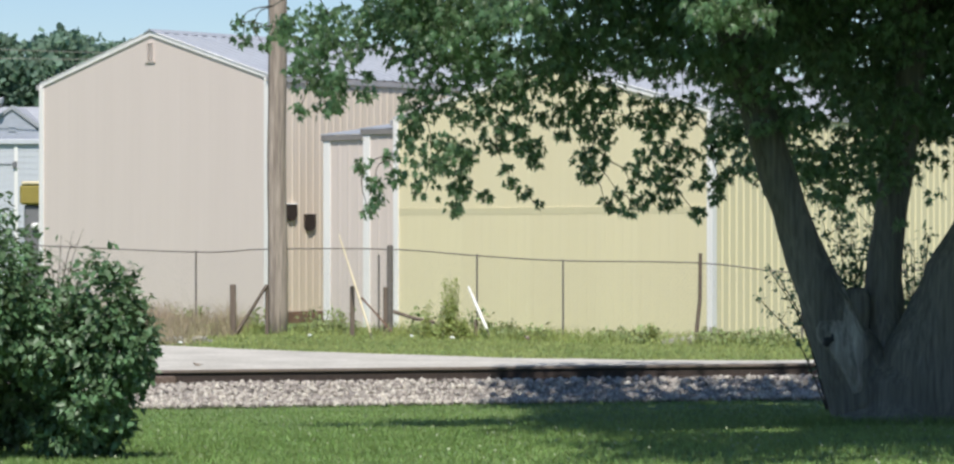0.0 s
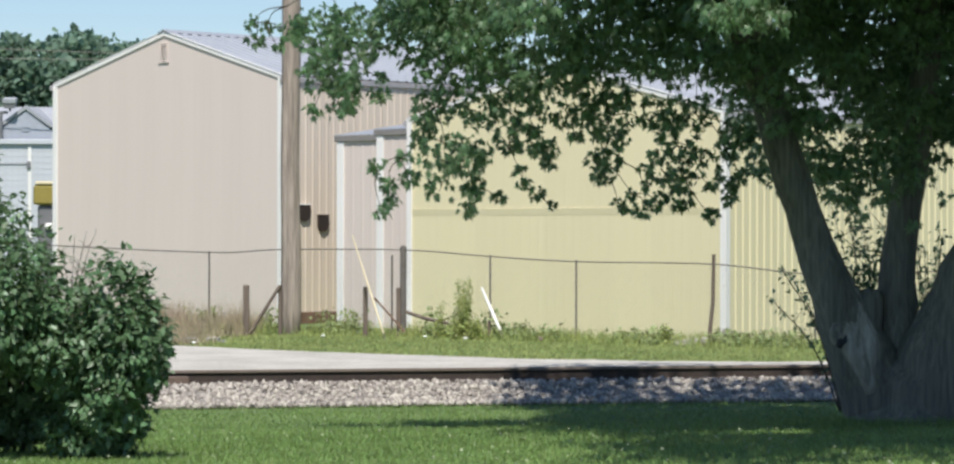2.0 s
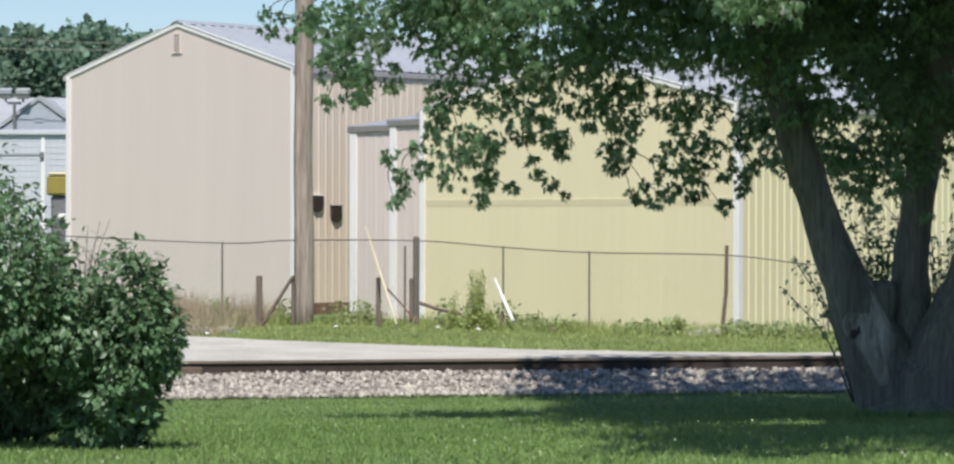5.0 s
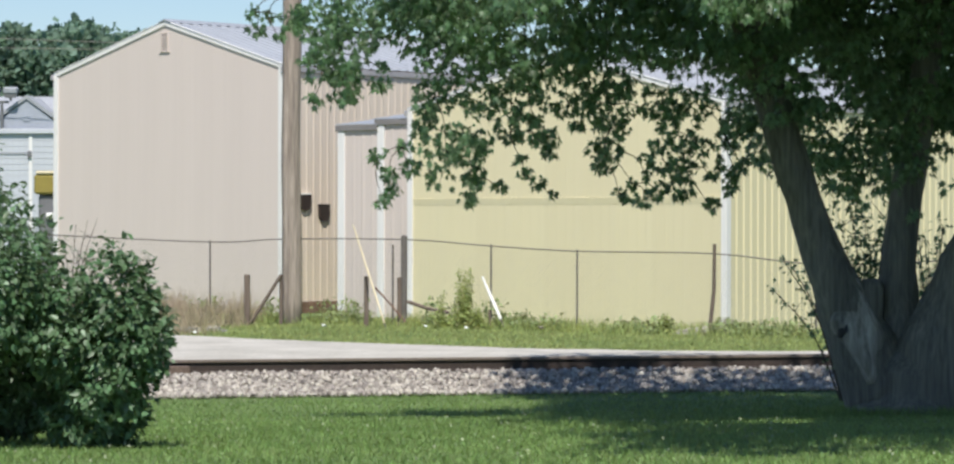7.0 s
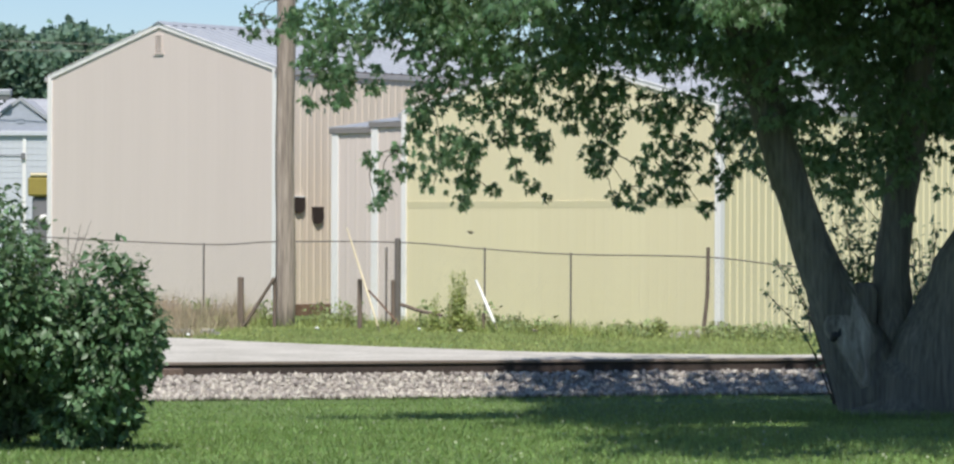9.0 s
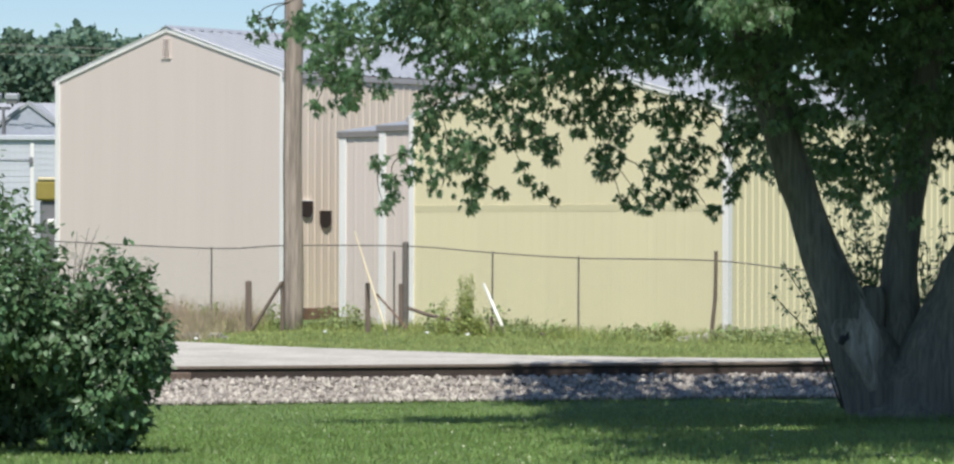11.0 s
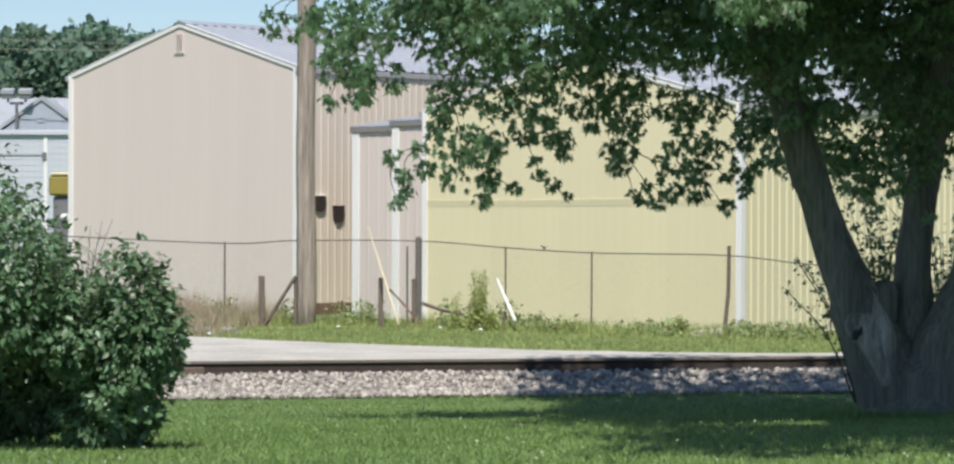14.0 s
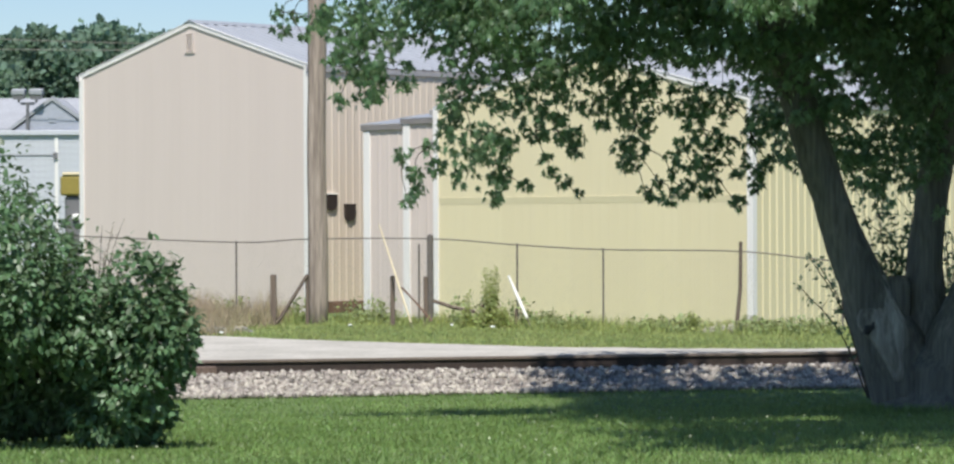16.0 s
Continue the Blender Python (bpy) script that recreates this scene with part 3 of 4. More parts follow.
def scatter(name, kind, places, sizes, ways, ups, mat, parent=None, label=""):
    """Leaves at places, each pointing along its way with its face towards its up; all in one mesh."""
    base, tri = leaf_shape(kind)
    p, s = np.asarray(places, float), np.asarray(sizes, float)
    w, u = np.asarray(ways, float), np.asarray(ups, float)
    w /= np.linalg.norm(w, axis=1, keepdims=True)
    x = np.cross(w, u)
    x /= np.linalg.norm(x, axis=1, keepdims=True) + 1e-9
    z = np.cross(x, w)
    v = p[:, None] + s[:, None, None] * (base[None, :, :1] * x[:, None] + base[None, :, 1:2] * w[:, None] + base[None, :, 2:] * z[:, None])
    f = tri[None] + (np.arange(len(p)) * len(base))[:, None, None]
    me = bpy.data.meshes.new(name)
    v, f = v.reshape(-1, 3), f.reshape(-1, 3)
    me.vertices.add(len(v))
    me.vertices.foreach_set("co", v.ravel())
    me.loops.add(f.size)
    me.loops.foreach_set("vertex_index", f.ravel().astype(np.int32))
    me.polygons.add(len(f))
    me.polygons.foreach_set("loop_start", np.arange(0, f.size, 3, dtype=np.int32))
    me.update(calc_edges=True)
    me.materials.append(mat)
    ob = new(name, me)
    if parent:
        ob.parent = parent
    if label:
        tagged(ob, label)
    return ob


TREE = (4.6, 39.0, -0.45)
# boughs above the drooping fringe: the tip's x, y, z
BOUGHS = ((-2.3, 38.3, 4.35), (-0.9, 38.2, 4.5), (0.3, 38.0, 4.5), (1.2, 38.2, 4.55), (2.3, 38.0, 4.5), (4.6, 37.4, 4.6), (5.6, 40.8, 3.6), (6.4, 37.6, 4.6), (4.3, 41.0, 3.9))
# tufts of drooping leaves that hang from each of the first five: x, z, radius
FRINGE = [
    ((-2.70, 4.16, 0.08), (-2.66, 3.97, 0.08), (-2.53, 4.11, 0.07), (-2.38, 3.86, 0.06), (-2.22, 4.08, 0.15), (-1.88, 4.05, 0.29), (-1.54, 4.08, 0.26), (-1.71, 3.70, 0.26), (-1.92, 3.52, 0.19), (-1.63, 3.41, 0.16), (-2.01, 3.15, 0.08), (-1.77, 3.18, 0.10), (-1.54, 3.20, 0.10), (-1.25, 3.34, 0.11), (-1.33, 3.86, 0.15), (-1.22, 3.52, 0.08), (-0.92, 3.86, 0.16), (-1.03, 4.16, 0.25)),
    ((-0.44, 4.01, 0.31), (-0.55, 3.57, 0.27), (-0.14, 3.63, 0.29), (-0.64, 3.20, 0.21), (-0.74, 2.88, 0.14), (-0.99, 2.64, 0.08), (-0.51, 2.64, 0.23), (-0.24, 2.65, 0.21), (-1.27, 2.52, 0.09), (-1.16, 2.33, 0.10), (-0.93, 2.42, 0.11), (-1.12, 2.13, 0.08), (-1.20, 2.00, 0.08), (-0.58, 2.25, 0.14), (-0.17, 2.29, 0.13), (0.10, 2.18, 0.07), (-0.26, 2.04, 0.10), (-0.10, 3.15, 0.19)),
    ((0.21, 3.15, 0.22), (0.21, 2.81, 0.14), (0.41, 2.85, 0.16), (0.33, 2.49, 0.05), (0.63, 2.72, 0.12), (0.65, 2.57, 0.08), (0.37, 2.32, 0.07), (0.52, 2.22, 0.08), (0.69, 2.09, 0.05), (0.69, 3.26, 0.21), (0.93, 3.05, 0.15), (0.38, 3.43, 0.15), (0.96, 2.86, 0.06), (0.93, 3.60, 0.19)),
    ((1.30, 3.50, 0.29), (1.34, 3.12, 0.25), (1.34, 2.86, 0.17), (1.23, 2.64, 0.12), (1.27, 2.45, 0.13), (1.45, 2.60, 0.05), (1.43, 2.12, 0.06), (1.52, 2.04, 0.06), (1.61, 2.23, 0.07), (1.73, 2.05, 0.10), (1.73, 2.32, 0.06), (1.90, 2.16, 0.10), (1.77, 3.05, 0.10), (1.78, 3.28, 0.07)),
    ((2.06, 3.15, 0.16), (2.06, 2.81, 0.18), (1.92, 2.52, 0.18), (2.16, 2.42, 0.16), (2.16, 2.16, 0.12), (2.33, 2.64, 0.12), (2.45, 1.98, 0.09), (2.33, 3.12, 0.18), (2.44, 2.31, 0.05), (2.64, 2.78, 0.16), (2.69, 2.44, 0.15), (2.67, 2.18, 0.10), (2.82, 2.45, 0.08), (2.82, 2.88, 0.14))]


def crown_floor(x):
    """How low the closed part of the crown reaches."""
    return float(np.interp(x, (-1.1, -0.9, -0.2, 0.3, 0.8, 1.9, 2.5, 2.9, 3.3, 8.0), (4.3, 4.0, 3.7, 3.4, 3.5, 3.72, 3.3, 3.05, 2.85, 2.75)))


def build_maple():
    t = root("maple_tree", pose(*TREE), "large three-stemmed maple with dark bark and drooping leaves", "tree")
    inv = Vector(TREE)
    loc = lambda *p: Vector(p) - inv
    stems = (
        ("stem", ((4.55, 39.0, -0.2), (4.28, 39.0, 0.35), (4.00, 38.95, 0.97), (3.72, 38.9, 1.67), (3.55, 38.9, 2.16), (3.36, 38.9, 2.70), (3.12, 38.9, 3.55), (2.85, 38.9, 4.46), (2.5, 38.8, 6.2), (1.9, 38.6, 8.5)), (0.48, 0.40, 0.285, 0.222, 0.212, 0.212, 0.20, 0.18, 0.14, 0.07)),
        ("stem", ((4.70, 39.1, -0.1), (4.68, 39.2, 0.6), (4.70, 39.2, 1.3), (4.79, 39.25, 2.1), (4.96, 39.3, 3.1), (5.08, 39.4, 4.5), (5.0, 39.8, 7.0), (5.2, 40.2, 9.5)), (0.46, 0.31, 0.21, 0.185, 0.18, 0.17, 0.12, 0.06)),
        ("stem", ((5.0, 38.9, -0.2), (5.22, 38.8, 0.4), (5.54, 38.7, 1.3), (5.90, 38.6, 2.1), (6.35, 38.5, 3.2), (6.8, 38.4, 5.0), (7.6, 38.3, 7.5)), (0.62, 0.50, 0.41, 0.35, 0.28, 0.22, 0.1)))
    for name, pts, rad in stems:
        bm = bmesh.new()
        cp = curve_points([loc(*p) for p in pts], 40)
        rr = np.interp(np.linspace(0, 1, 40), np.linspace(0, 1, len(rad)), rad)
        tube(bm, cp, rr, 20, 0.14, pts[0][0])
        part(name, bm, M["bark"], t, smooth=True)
    bm = bmesh.new()
    cp = [loc(4.82 + 0.005 * i, 39.0, -0.75 + i * 0.08) for i in range(18)]
    tube(bm, cp, [0.92 - 0.30 * smooth(0, 1, i / 9) - 0.45 * smooth(10, 17, i) for i in range(18)], 28, 0.16, 2.0, lambda q: 0.28 * (1 - smooth(0, 0.6, q)))
    part("trunk_base", bm, M["bark"], t, "flared mossy dark trunk base", smooth=True)
    # pale scar; the sun dapple on it is painted, not cast
    bm = bmesh.new()
    tube(bm, curve_points([loc(4.08, 38.86, 1.15), loc(4.14, 38.82, 0.75), loc(4.26, 38.76, 0.30), loc(4.34, 38.70, -0.05)], 24), [0.09 + 0.15 * math.sin(math.pi * (k + 1) / 25) for k in range(24)], 22, 0.5, 7.0)
    part("sunlit_scar", bm, M["lit_wood"], t, "pale weathered scar with dappled sunlight put into its colour", smooth=True)
    bm = bmesh.new()
    tube(bm, [loc(4.22, 39.0, 0.5), loc(4.33, 38.95, 0.9), loc(4.37, 38.92, 1.08), loc(4.38, 38.92, 1.14), loc(4.38, 38.92, 1.16)], [0.24, 0.17, 0.14, 0.11, 0.05], 16, 0.35, 3.0)
    part("cut_stub", bm, M["bark"], t, "sawn-off branch stub", smooth=True)
    bm = bmesh.new()
    tube(bm, [loc(4.02, 38.66, 0.57), loc(4.03, 38.57, 0.565), loc(4.03, 38.555, 0.565)], [0.08, 0.062, 0.02], 14, 0.9, 5.0)
    part("knot_hole", bm, M["dark"], t, "dark rotted knot hole", smooth=True)
    rng = np.random.default_rng(11)
    places, sizes, ways, ups = [], [], [], []
    twigs = bmesh.new()

    def spray(c, n, spread, leaf=0.108):
        for _ in range(n):
            a = rng.uniform(0, 6.283)
            d = np.array([math.cos(a), math.sin(a), rng.uniform(-1.3, 0.15)])
            off = d * spread * rng.random() ** 0.6
            places.append(c + off)
            sizes.append(leaf * rng.uniform(0.6, 1.25))
            ways.append(d * np.array([1, 1, 0.5]) + np.array([0, 0, -0.8 + rng.uniform(-0.5, 0.4)]))
            ups.append(np.array([rng.normal(0, 0.6), rng.normal(0, 0.6), 1.0]))

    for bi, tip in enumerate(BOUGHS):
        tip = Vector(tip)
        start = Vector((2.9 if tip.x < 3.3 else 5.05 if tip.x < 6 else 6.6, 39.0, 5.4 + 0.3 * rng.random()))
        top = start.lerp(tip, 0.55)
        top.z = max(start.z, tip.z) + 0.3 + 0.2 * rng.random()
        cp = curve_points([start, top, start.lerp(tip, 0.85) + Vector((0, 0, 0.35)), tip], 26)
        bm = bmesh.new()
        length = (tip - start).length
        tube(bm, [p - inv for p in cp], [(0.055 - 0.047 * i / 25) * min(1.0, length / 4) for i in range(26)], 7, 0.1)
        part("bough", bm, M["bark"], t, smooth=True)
        if bi >= len(FRINGE):
            for _ in range(26):
                p = np.array(cp[int(rng.integers(8, 25))])
                for _ in range(4):
                    spray(p + rng.normal(0, 1, 3) * (0.35, 0.35, 0.2), 8, 0.14)
            continue
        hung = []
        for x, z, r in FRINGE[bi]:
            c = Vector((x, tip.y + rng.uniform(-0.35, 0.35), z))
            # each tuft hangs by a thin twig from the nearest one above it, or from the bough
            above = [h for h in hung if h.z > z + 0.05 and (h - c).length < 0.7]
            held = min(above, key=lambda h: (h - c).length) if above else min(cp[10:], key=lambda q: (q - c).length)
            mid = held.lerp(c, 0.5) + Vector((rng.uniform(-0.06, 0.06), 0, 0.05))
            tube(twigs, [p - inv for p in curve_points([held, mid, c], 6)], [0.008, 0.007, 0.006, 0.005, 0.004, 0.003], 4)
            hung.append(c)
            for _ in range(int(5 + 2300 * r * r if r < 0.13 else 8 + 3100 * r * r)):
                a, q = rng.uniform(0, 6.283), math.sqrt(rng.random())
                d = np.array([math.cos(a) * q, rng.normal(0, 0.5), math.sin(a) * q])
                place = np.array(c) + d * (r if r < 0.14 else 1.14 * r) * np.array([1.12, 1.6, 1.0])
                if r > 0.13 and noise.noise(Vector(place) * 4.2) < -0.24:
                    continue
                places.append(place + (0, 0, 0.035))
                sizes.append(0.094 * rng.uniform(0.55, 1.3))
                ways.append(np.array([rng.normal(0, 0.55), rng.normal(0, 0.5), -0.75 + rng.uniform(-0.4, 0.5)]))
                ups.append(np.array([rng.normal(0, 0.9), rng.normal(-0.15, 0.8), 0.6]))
    # the closed crown over the fringe
    for _ in range(900):
        x = rng.uniform(-1.1, 7.8)
        low = crown_floor(x) + 0.14 * noise.noise((x * 3.1, 2.3, 0))
        c = np.array([x, rng.uniform(37.3, 39.8), low + 0.1 + (5.2 - low) * rng.random() ** 0.9])
        if noise.noise((c[0] * 2.6, 3.0, c[2] * 2.6)) < (-0.33 if x < 3.2 else -0.12):
            continue
        for _ in range(4):
            spray(c + rng.normal(0, 1, 3) * (0.14, 0.22, 0.10), int(rng.integers(5, 10)), 0.13)
    # leaves on the sunny front boughs
    for c, n in ((np.array([2.45, 33.2, 3.99]), 46), (np.array([0.32, 33.6, 4.05]), 20)):
        for _ in range(n):
            spray(c + rng.normal(0, 1, 3) * (0.19, 0.3, 0.07), int(rng.integers(6, 10)), 0.12)
    # leaves before the middle stem
    for _ in range(26):
        spray(np.array([4.72, 38.7, 2.55]) + rng.normal(0, 1, 3) * (0.09, 0.1, 0.22), 6, 0.11)
    # foliage behind and between the stems
    for _ in range(560):
        c = np.array([rng.uniform(3.0, 7.8), rng.uniform(39.9, 41.8), 2.45 + 2.5 * rng.random() ** 0.95])
        if noise.noise((c[0] * 1.3, 7.0, c[2] * 1.3)) < -0.20 or (c[0] < 3.9 and rng.random() < 0.5):
            continue
        for _ in range(4):
            spray(c + rng.normal(0, 1, 3) * (0.18, 0.22, 0.15), int(rng.integers(6, 10)), 0.15)
    # unseen upper crown: oversize leaves spread to cast the lawn's shade
    for _ in range(9000):
        c = np.array([rng.uniform(-0.6, 11.0), rng.uniform(22.5, 44.8), 5.5 + 6.0 * rng.random() ** 1.3])
        if c[0] < 0.4 + 1.2 * noise.noise((c[1] * 0.3, 5.0, c[2] * 0.4)) + 0.07 * max(0, 34 - c[1]):
            continue
        if noise.noise(Vector(c) * 0.45) < -0.42:
            continue
        fall = c[1] + 0.62 * (c[2] - 4.0)
        # openings left so that sun reaches the leaves in view
        if c[0] < 2.7 and 35.3 < fall < 39.6 and rng.random() < (0.85 if c[0] < -0.1 else 0.75 if 37.4 < fall and c[0] < 2.0 else 0.3):
            continue
        if math.hypot(c[0] - 2.45, fall - 33.1) < 1.1 or math.hypot(c[0] - 0.35, fall - 33.6) < 0.8:
            continue
        spray(c, 8, 0.4, 0.27)
    # more unseen oversize leaves, added to deepen the shade round the trunk's foot
    for _ in range(5200):
        z = 6.0 + 5.0 * rng.random()
        fall = rng.uniform(27.8, 43.5)
        c = np.array([rng.uniform(0.9 + 0.31 * max(0.0, 36.5 - fall), 11.5), fall - 0.62 * (z - 4.0), z])
        if math.hypot(c[0] - 2.45, fall - 33.1) < 1.05 or noise.noise((c[0] * 0.8, fall * 0.5, 4.0)) < -0.30 - 0.25 * smooth(29, 33, fall):
            continue
        if c[0] < 2.0 and 37.4 < fall < 39.4 and rng.random() < 0.6:
            continue
        spray(c, 8, 0.4, 0.27)
    scatter("crown", "maple", np.array(places) - np.array(TREE), sizes, ways, ups, M["leaf"], t, "drooping crown of lobed green leaves")
    tagged(part("twig_growth", twigs, M["twig"], t), kind="stuff")


def build_bush():
    b = root("lilac_bush", pose(-3.9, 28.2, 0), "dense dark-green leafy bush on the lawn", "bush")
    rng = np.random.default_rng(5)
    lobes = ((-4.48, 28.1, 1.36, 0.88, 1.0, 0.82, 1.0), (-4.10, 27.9, 1.20, 0.60, 0.85, 0.50, 1.0), (-4.4, 29.3, 0.55, 0.95, 0.6, 0.62, 1.2), (-4.6, 29.6, 0.55, 1.0, 0.5, 0.65, 1.0),
             (-4.1, 29.5, 0.35, 0.8, 0.5, 0.40, 1.2), (-3.07, 27.9, 1.05, 0.33, 0.5, 0.52, 1.2), (-2.90, 27.9, 0.82, 0.28, 0.45, 0.36, 1.2), (-3.15, 28.0, 0.48, 0.40, 0.5, 0.38, 1.1),
             (-3.55, 28.0, 0.92, 0.40, 0.6, 0.42, 1.1), (-3.75, 29.0, 0.50, 0.6, 0.5, 0.5, 0.9), (-3.30, 28.2, 0.14, 0.42, 0.4, 0.26, 1.0), (-4.6, 29.3, 0.20, 0.9, 0.6, 0.30, 1.2), (-4.35, 27.75, 0.62, 0.16, 0.15, 0.10, 0.35), (-4.30, 28.6, 1.98, 0.28, 0.35, 0.48, 0.12))
    places, sizes, ways, ups = [], [], [], []
    for cx, cy, cz, rx, ry, rz, full in lobes:
        n = int((7000 * rx * rz + 800) * full)
        for _ in range(n):
            d = rng.normal(0, 1, 3)
            d /= np.linalg.norm(d)
            lump = 1 + 0.34 * noise.noise(Vector(d) * 2.6 + Vector((cx, cy, cz))) + 0.30 * noise.noise(Vector(d) * 5.5 + Vector((cz, 0, cx)))
            r = (1 - 0.38 * rng.random() ** 2.0) * lump
            p = np.array([cx, cy, cz]) + d * r * np.array([rx, ry, rz])
            if p[2] < -0.07:
                continue
            if r > 0.85 * lump and noise.noise(Vector(p) * 5.5) < -0.16 - 0.3 * rng.random():
                continue
            places.append(p)
            sizes.append(rng.uniform(0.044, 0.092))
            ways.append(d * 0.6 + rng.normal(0, 0.5, 3) + (0, 0, -0.35))
            ups.append(d * 0.7 + rng.normal(0, 0.35, 3) + (0, 0, 0.6))
    scatter("foliage", "oval", np.array(places) - np.array([-3.9, 28.2, 0]), sizes, ways, ups, M["bush"], b)
    for i in range(9):
        a = i * 0.7
        bm = bmesh.new()
        tube(bm, curve_points([(0.2 * math.cos(a) - 0.3, 1.2 + 0.15 * math.sin(a), -0.1), (0.5 * math.cos(a) - 0.3, 1.0 + 0.3 * math.sin(a), 0.6), (0.8 * math.cos(a) - 0.4, 0.3 + 0.4 * math.sin(a), 1.25)], 8), [0.024 - 0.002 * k for k in range(8)], 6)
        part("branch", bm, M["twig"], b)


def build_sprigs():
    """Thin woody growth: dead twigs by the beige shed and a sparse shrub beside the trunk."""
    rng = np.random.default_rng(8)

    def shrub(name, x, y, height, spread, count, leaves, label, mat, lean=0.0, thick=0.012):
        g = ground_z(x, y)
        s = root(name, pose(x, y, g), label, "shrub")
        pl, sz, wy, up = [], [], [], []
        for i in range(count):
            a = rng.uniform(-1, 1)
            tip = Vector((lean + a * spread, rng.uniform(-0.3, 0.3), height * rng.uniform(0.55, 1.0)))
            cp = curve_points([(a * 0.05, 0, -0.05), (tip.x * 0.45, tip.y * 0.5, tip.z * 0.6), tip], 9)
            bm = bmesh.new()
            tube(bm, cp, [thick - thick / 12 * k for k in range(9)], 5)
            for k in (4, 6):
                e = cp[k] + Vector((rng.uniform(-0.22, 0.22), rng.uniform(-0.1, 0.1), rng.uniform(0.1, 0.28)))
                tube(bm, [cp[k], e], [0.006, 0.003], 4)
            part("stem", bm, M["twig"], s)
            for _ in range(leaves):
                k = rng.integers(2, 9)
                pl.append(np.array(cp[k]) + rng.normal(0, 0.05, 3))
                sz.append(rng.uniform(0.05, 0.10))
                wy.append(rng.normal(0, 1, 3))
                up.append(rng.normal(0, 0.5, 3) + (0, 0, 0.8))
        if pl:
            scatter("leaves", "oval", pl, sz, wy, up, mat, s)

    shrub("dead_shrub", -8.35, 67.6, 2.2, 0.7, 12, 0, "bare dead twigs against the shed wall", M["weed"], 0.35)
    shrub("sparse_shrub", 4.80, 46.0, 2.15, 0.42, 7, 60, "sparse twiggy shrub with few leaves behind the trunk", M["leaf"], -0.66, 0.016)
    shrub("leafy_shrub", 4.90, 44.0, 3.2, 0.6, 15, 150, "leafy shrub seen between the tree stems", M["leaf"], 0.0, 0.008)
    shrub("leafy_shrub", 5.75, 44.6, 2.6, 0.4, 12, 45, "leafy shrub behind the tree", M["leaf"])
    for x, y, h, n in ((-0.47, 62.8, 1.12, 13), (-0.94, 62.9, 0.72, 3), (-0.28, 62.6, 0.42, 4), (-0.62, 62.7, 0.5, 4), (3.20, 62.3, 0.40, 3)):
        g = ground_z(x, y)
        s = root("tall_weed", pose(x, y, g), "tall seeding green weed before the fence", "weed", "tall weeds by the fence")
        pl, sz, wy, up = [], [], [], []
        for i in range(n):
            top = Vector((rng.uniform(-1, 1) * (0.07 + 0.01 * n), rng.uniform(-0.1, 0.1), h * rng.uniform(0.7, 1.05)))
            bm = bmesh.new()
            tube(bm, [(top.x * 0.3, 0, -0.05), top * 0.5, top], [0.009, 0.007, 0.004], 5)
            part("stem", bm, M["weed"], s)
            for _ in range(95):
                k = rng.random() ** 1.1
                pl.append(np.array(top * k) + rng.normal(0, 0.028 + 0.08 * (1 - k) ** 2, 3))
                sz.append(rng.uniform(0.025, 0.05) + 0.07 * (1 - k) ** 2)
                wy.append(rng.normal(0, 1, 3) + (0, 0, 0.3))
                up.append(rng.normal(0, 0.6, 3) + (0, 0, 0.6))
        scatter("leaves", "oval", pl, sz, wy, up, M["weed"], s)


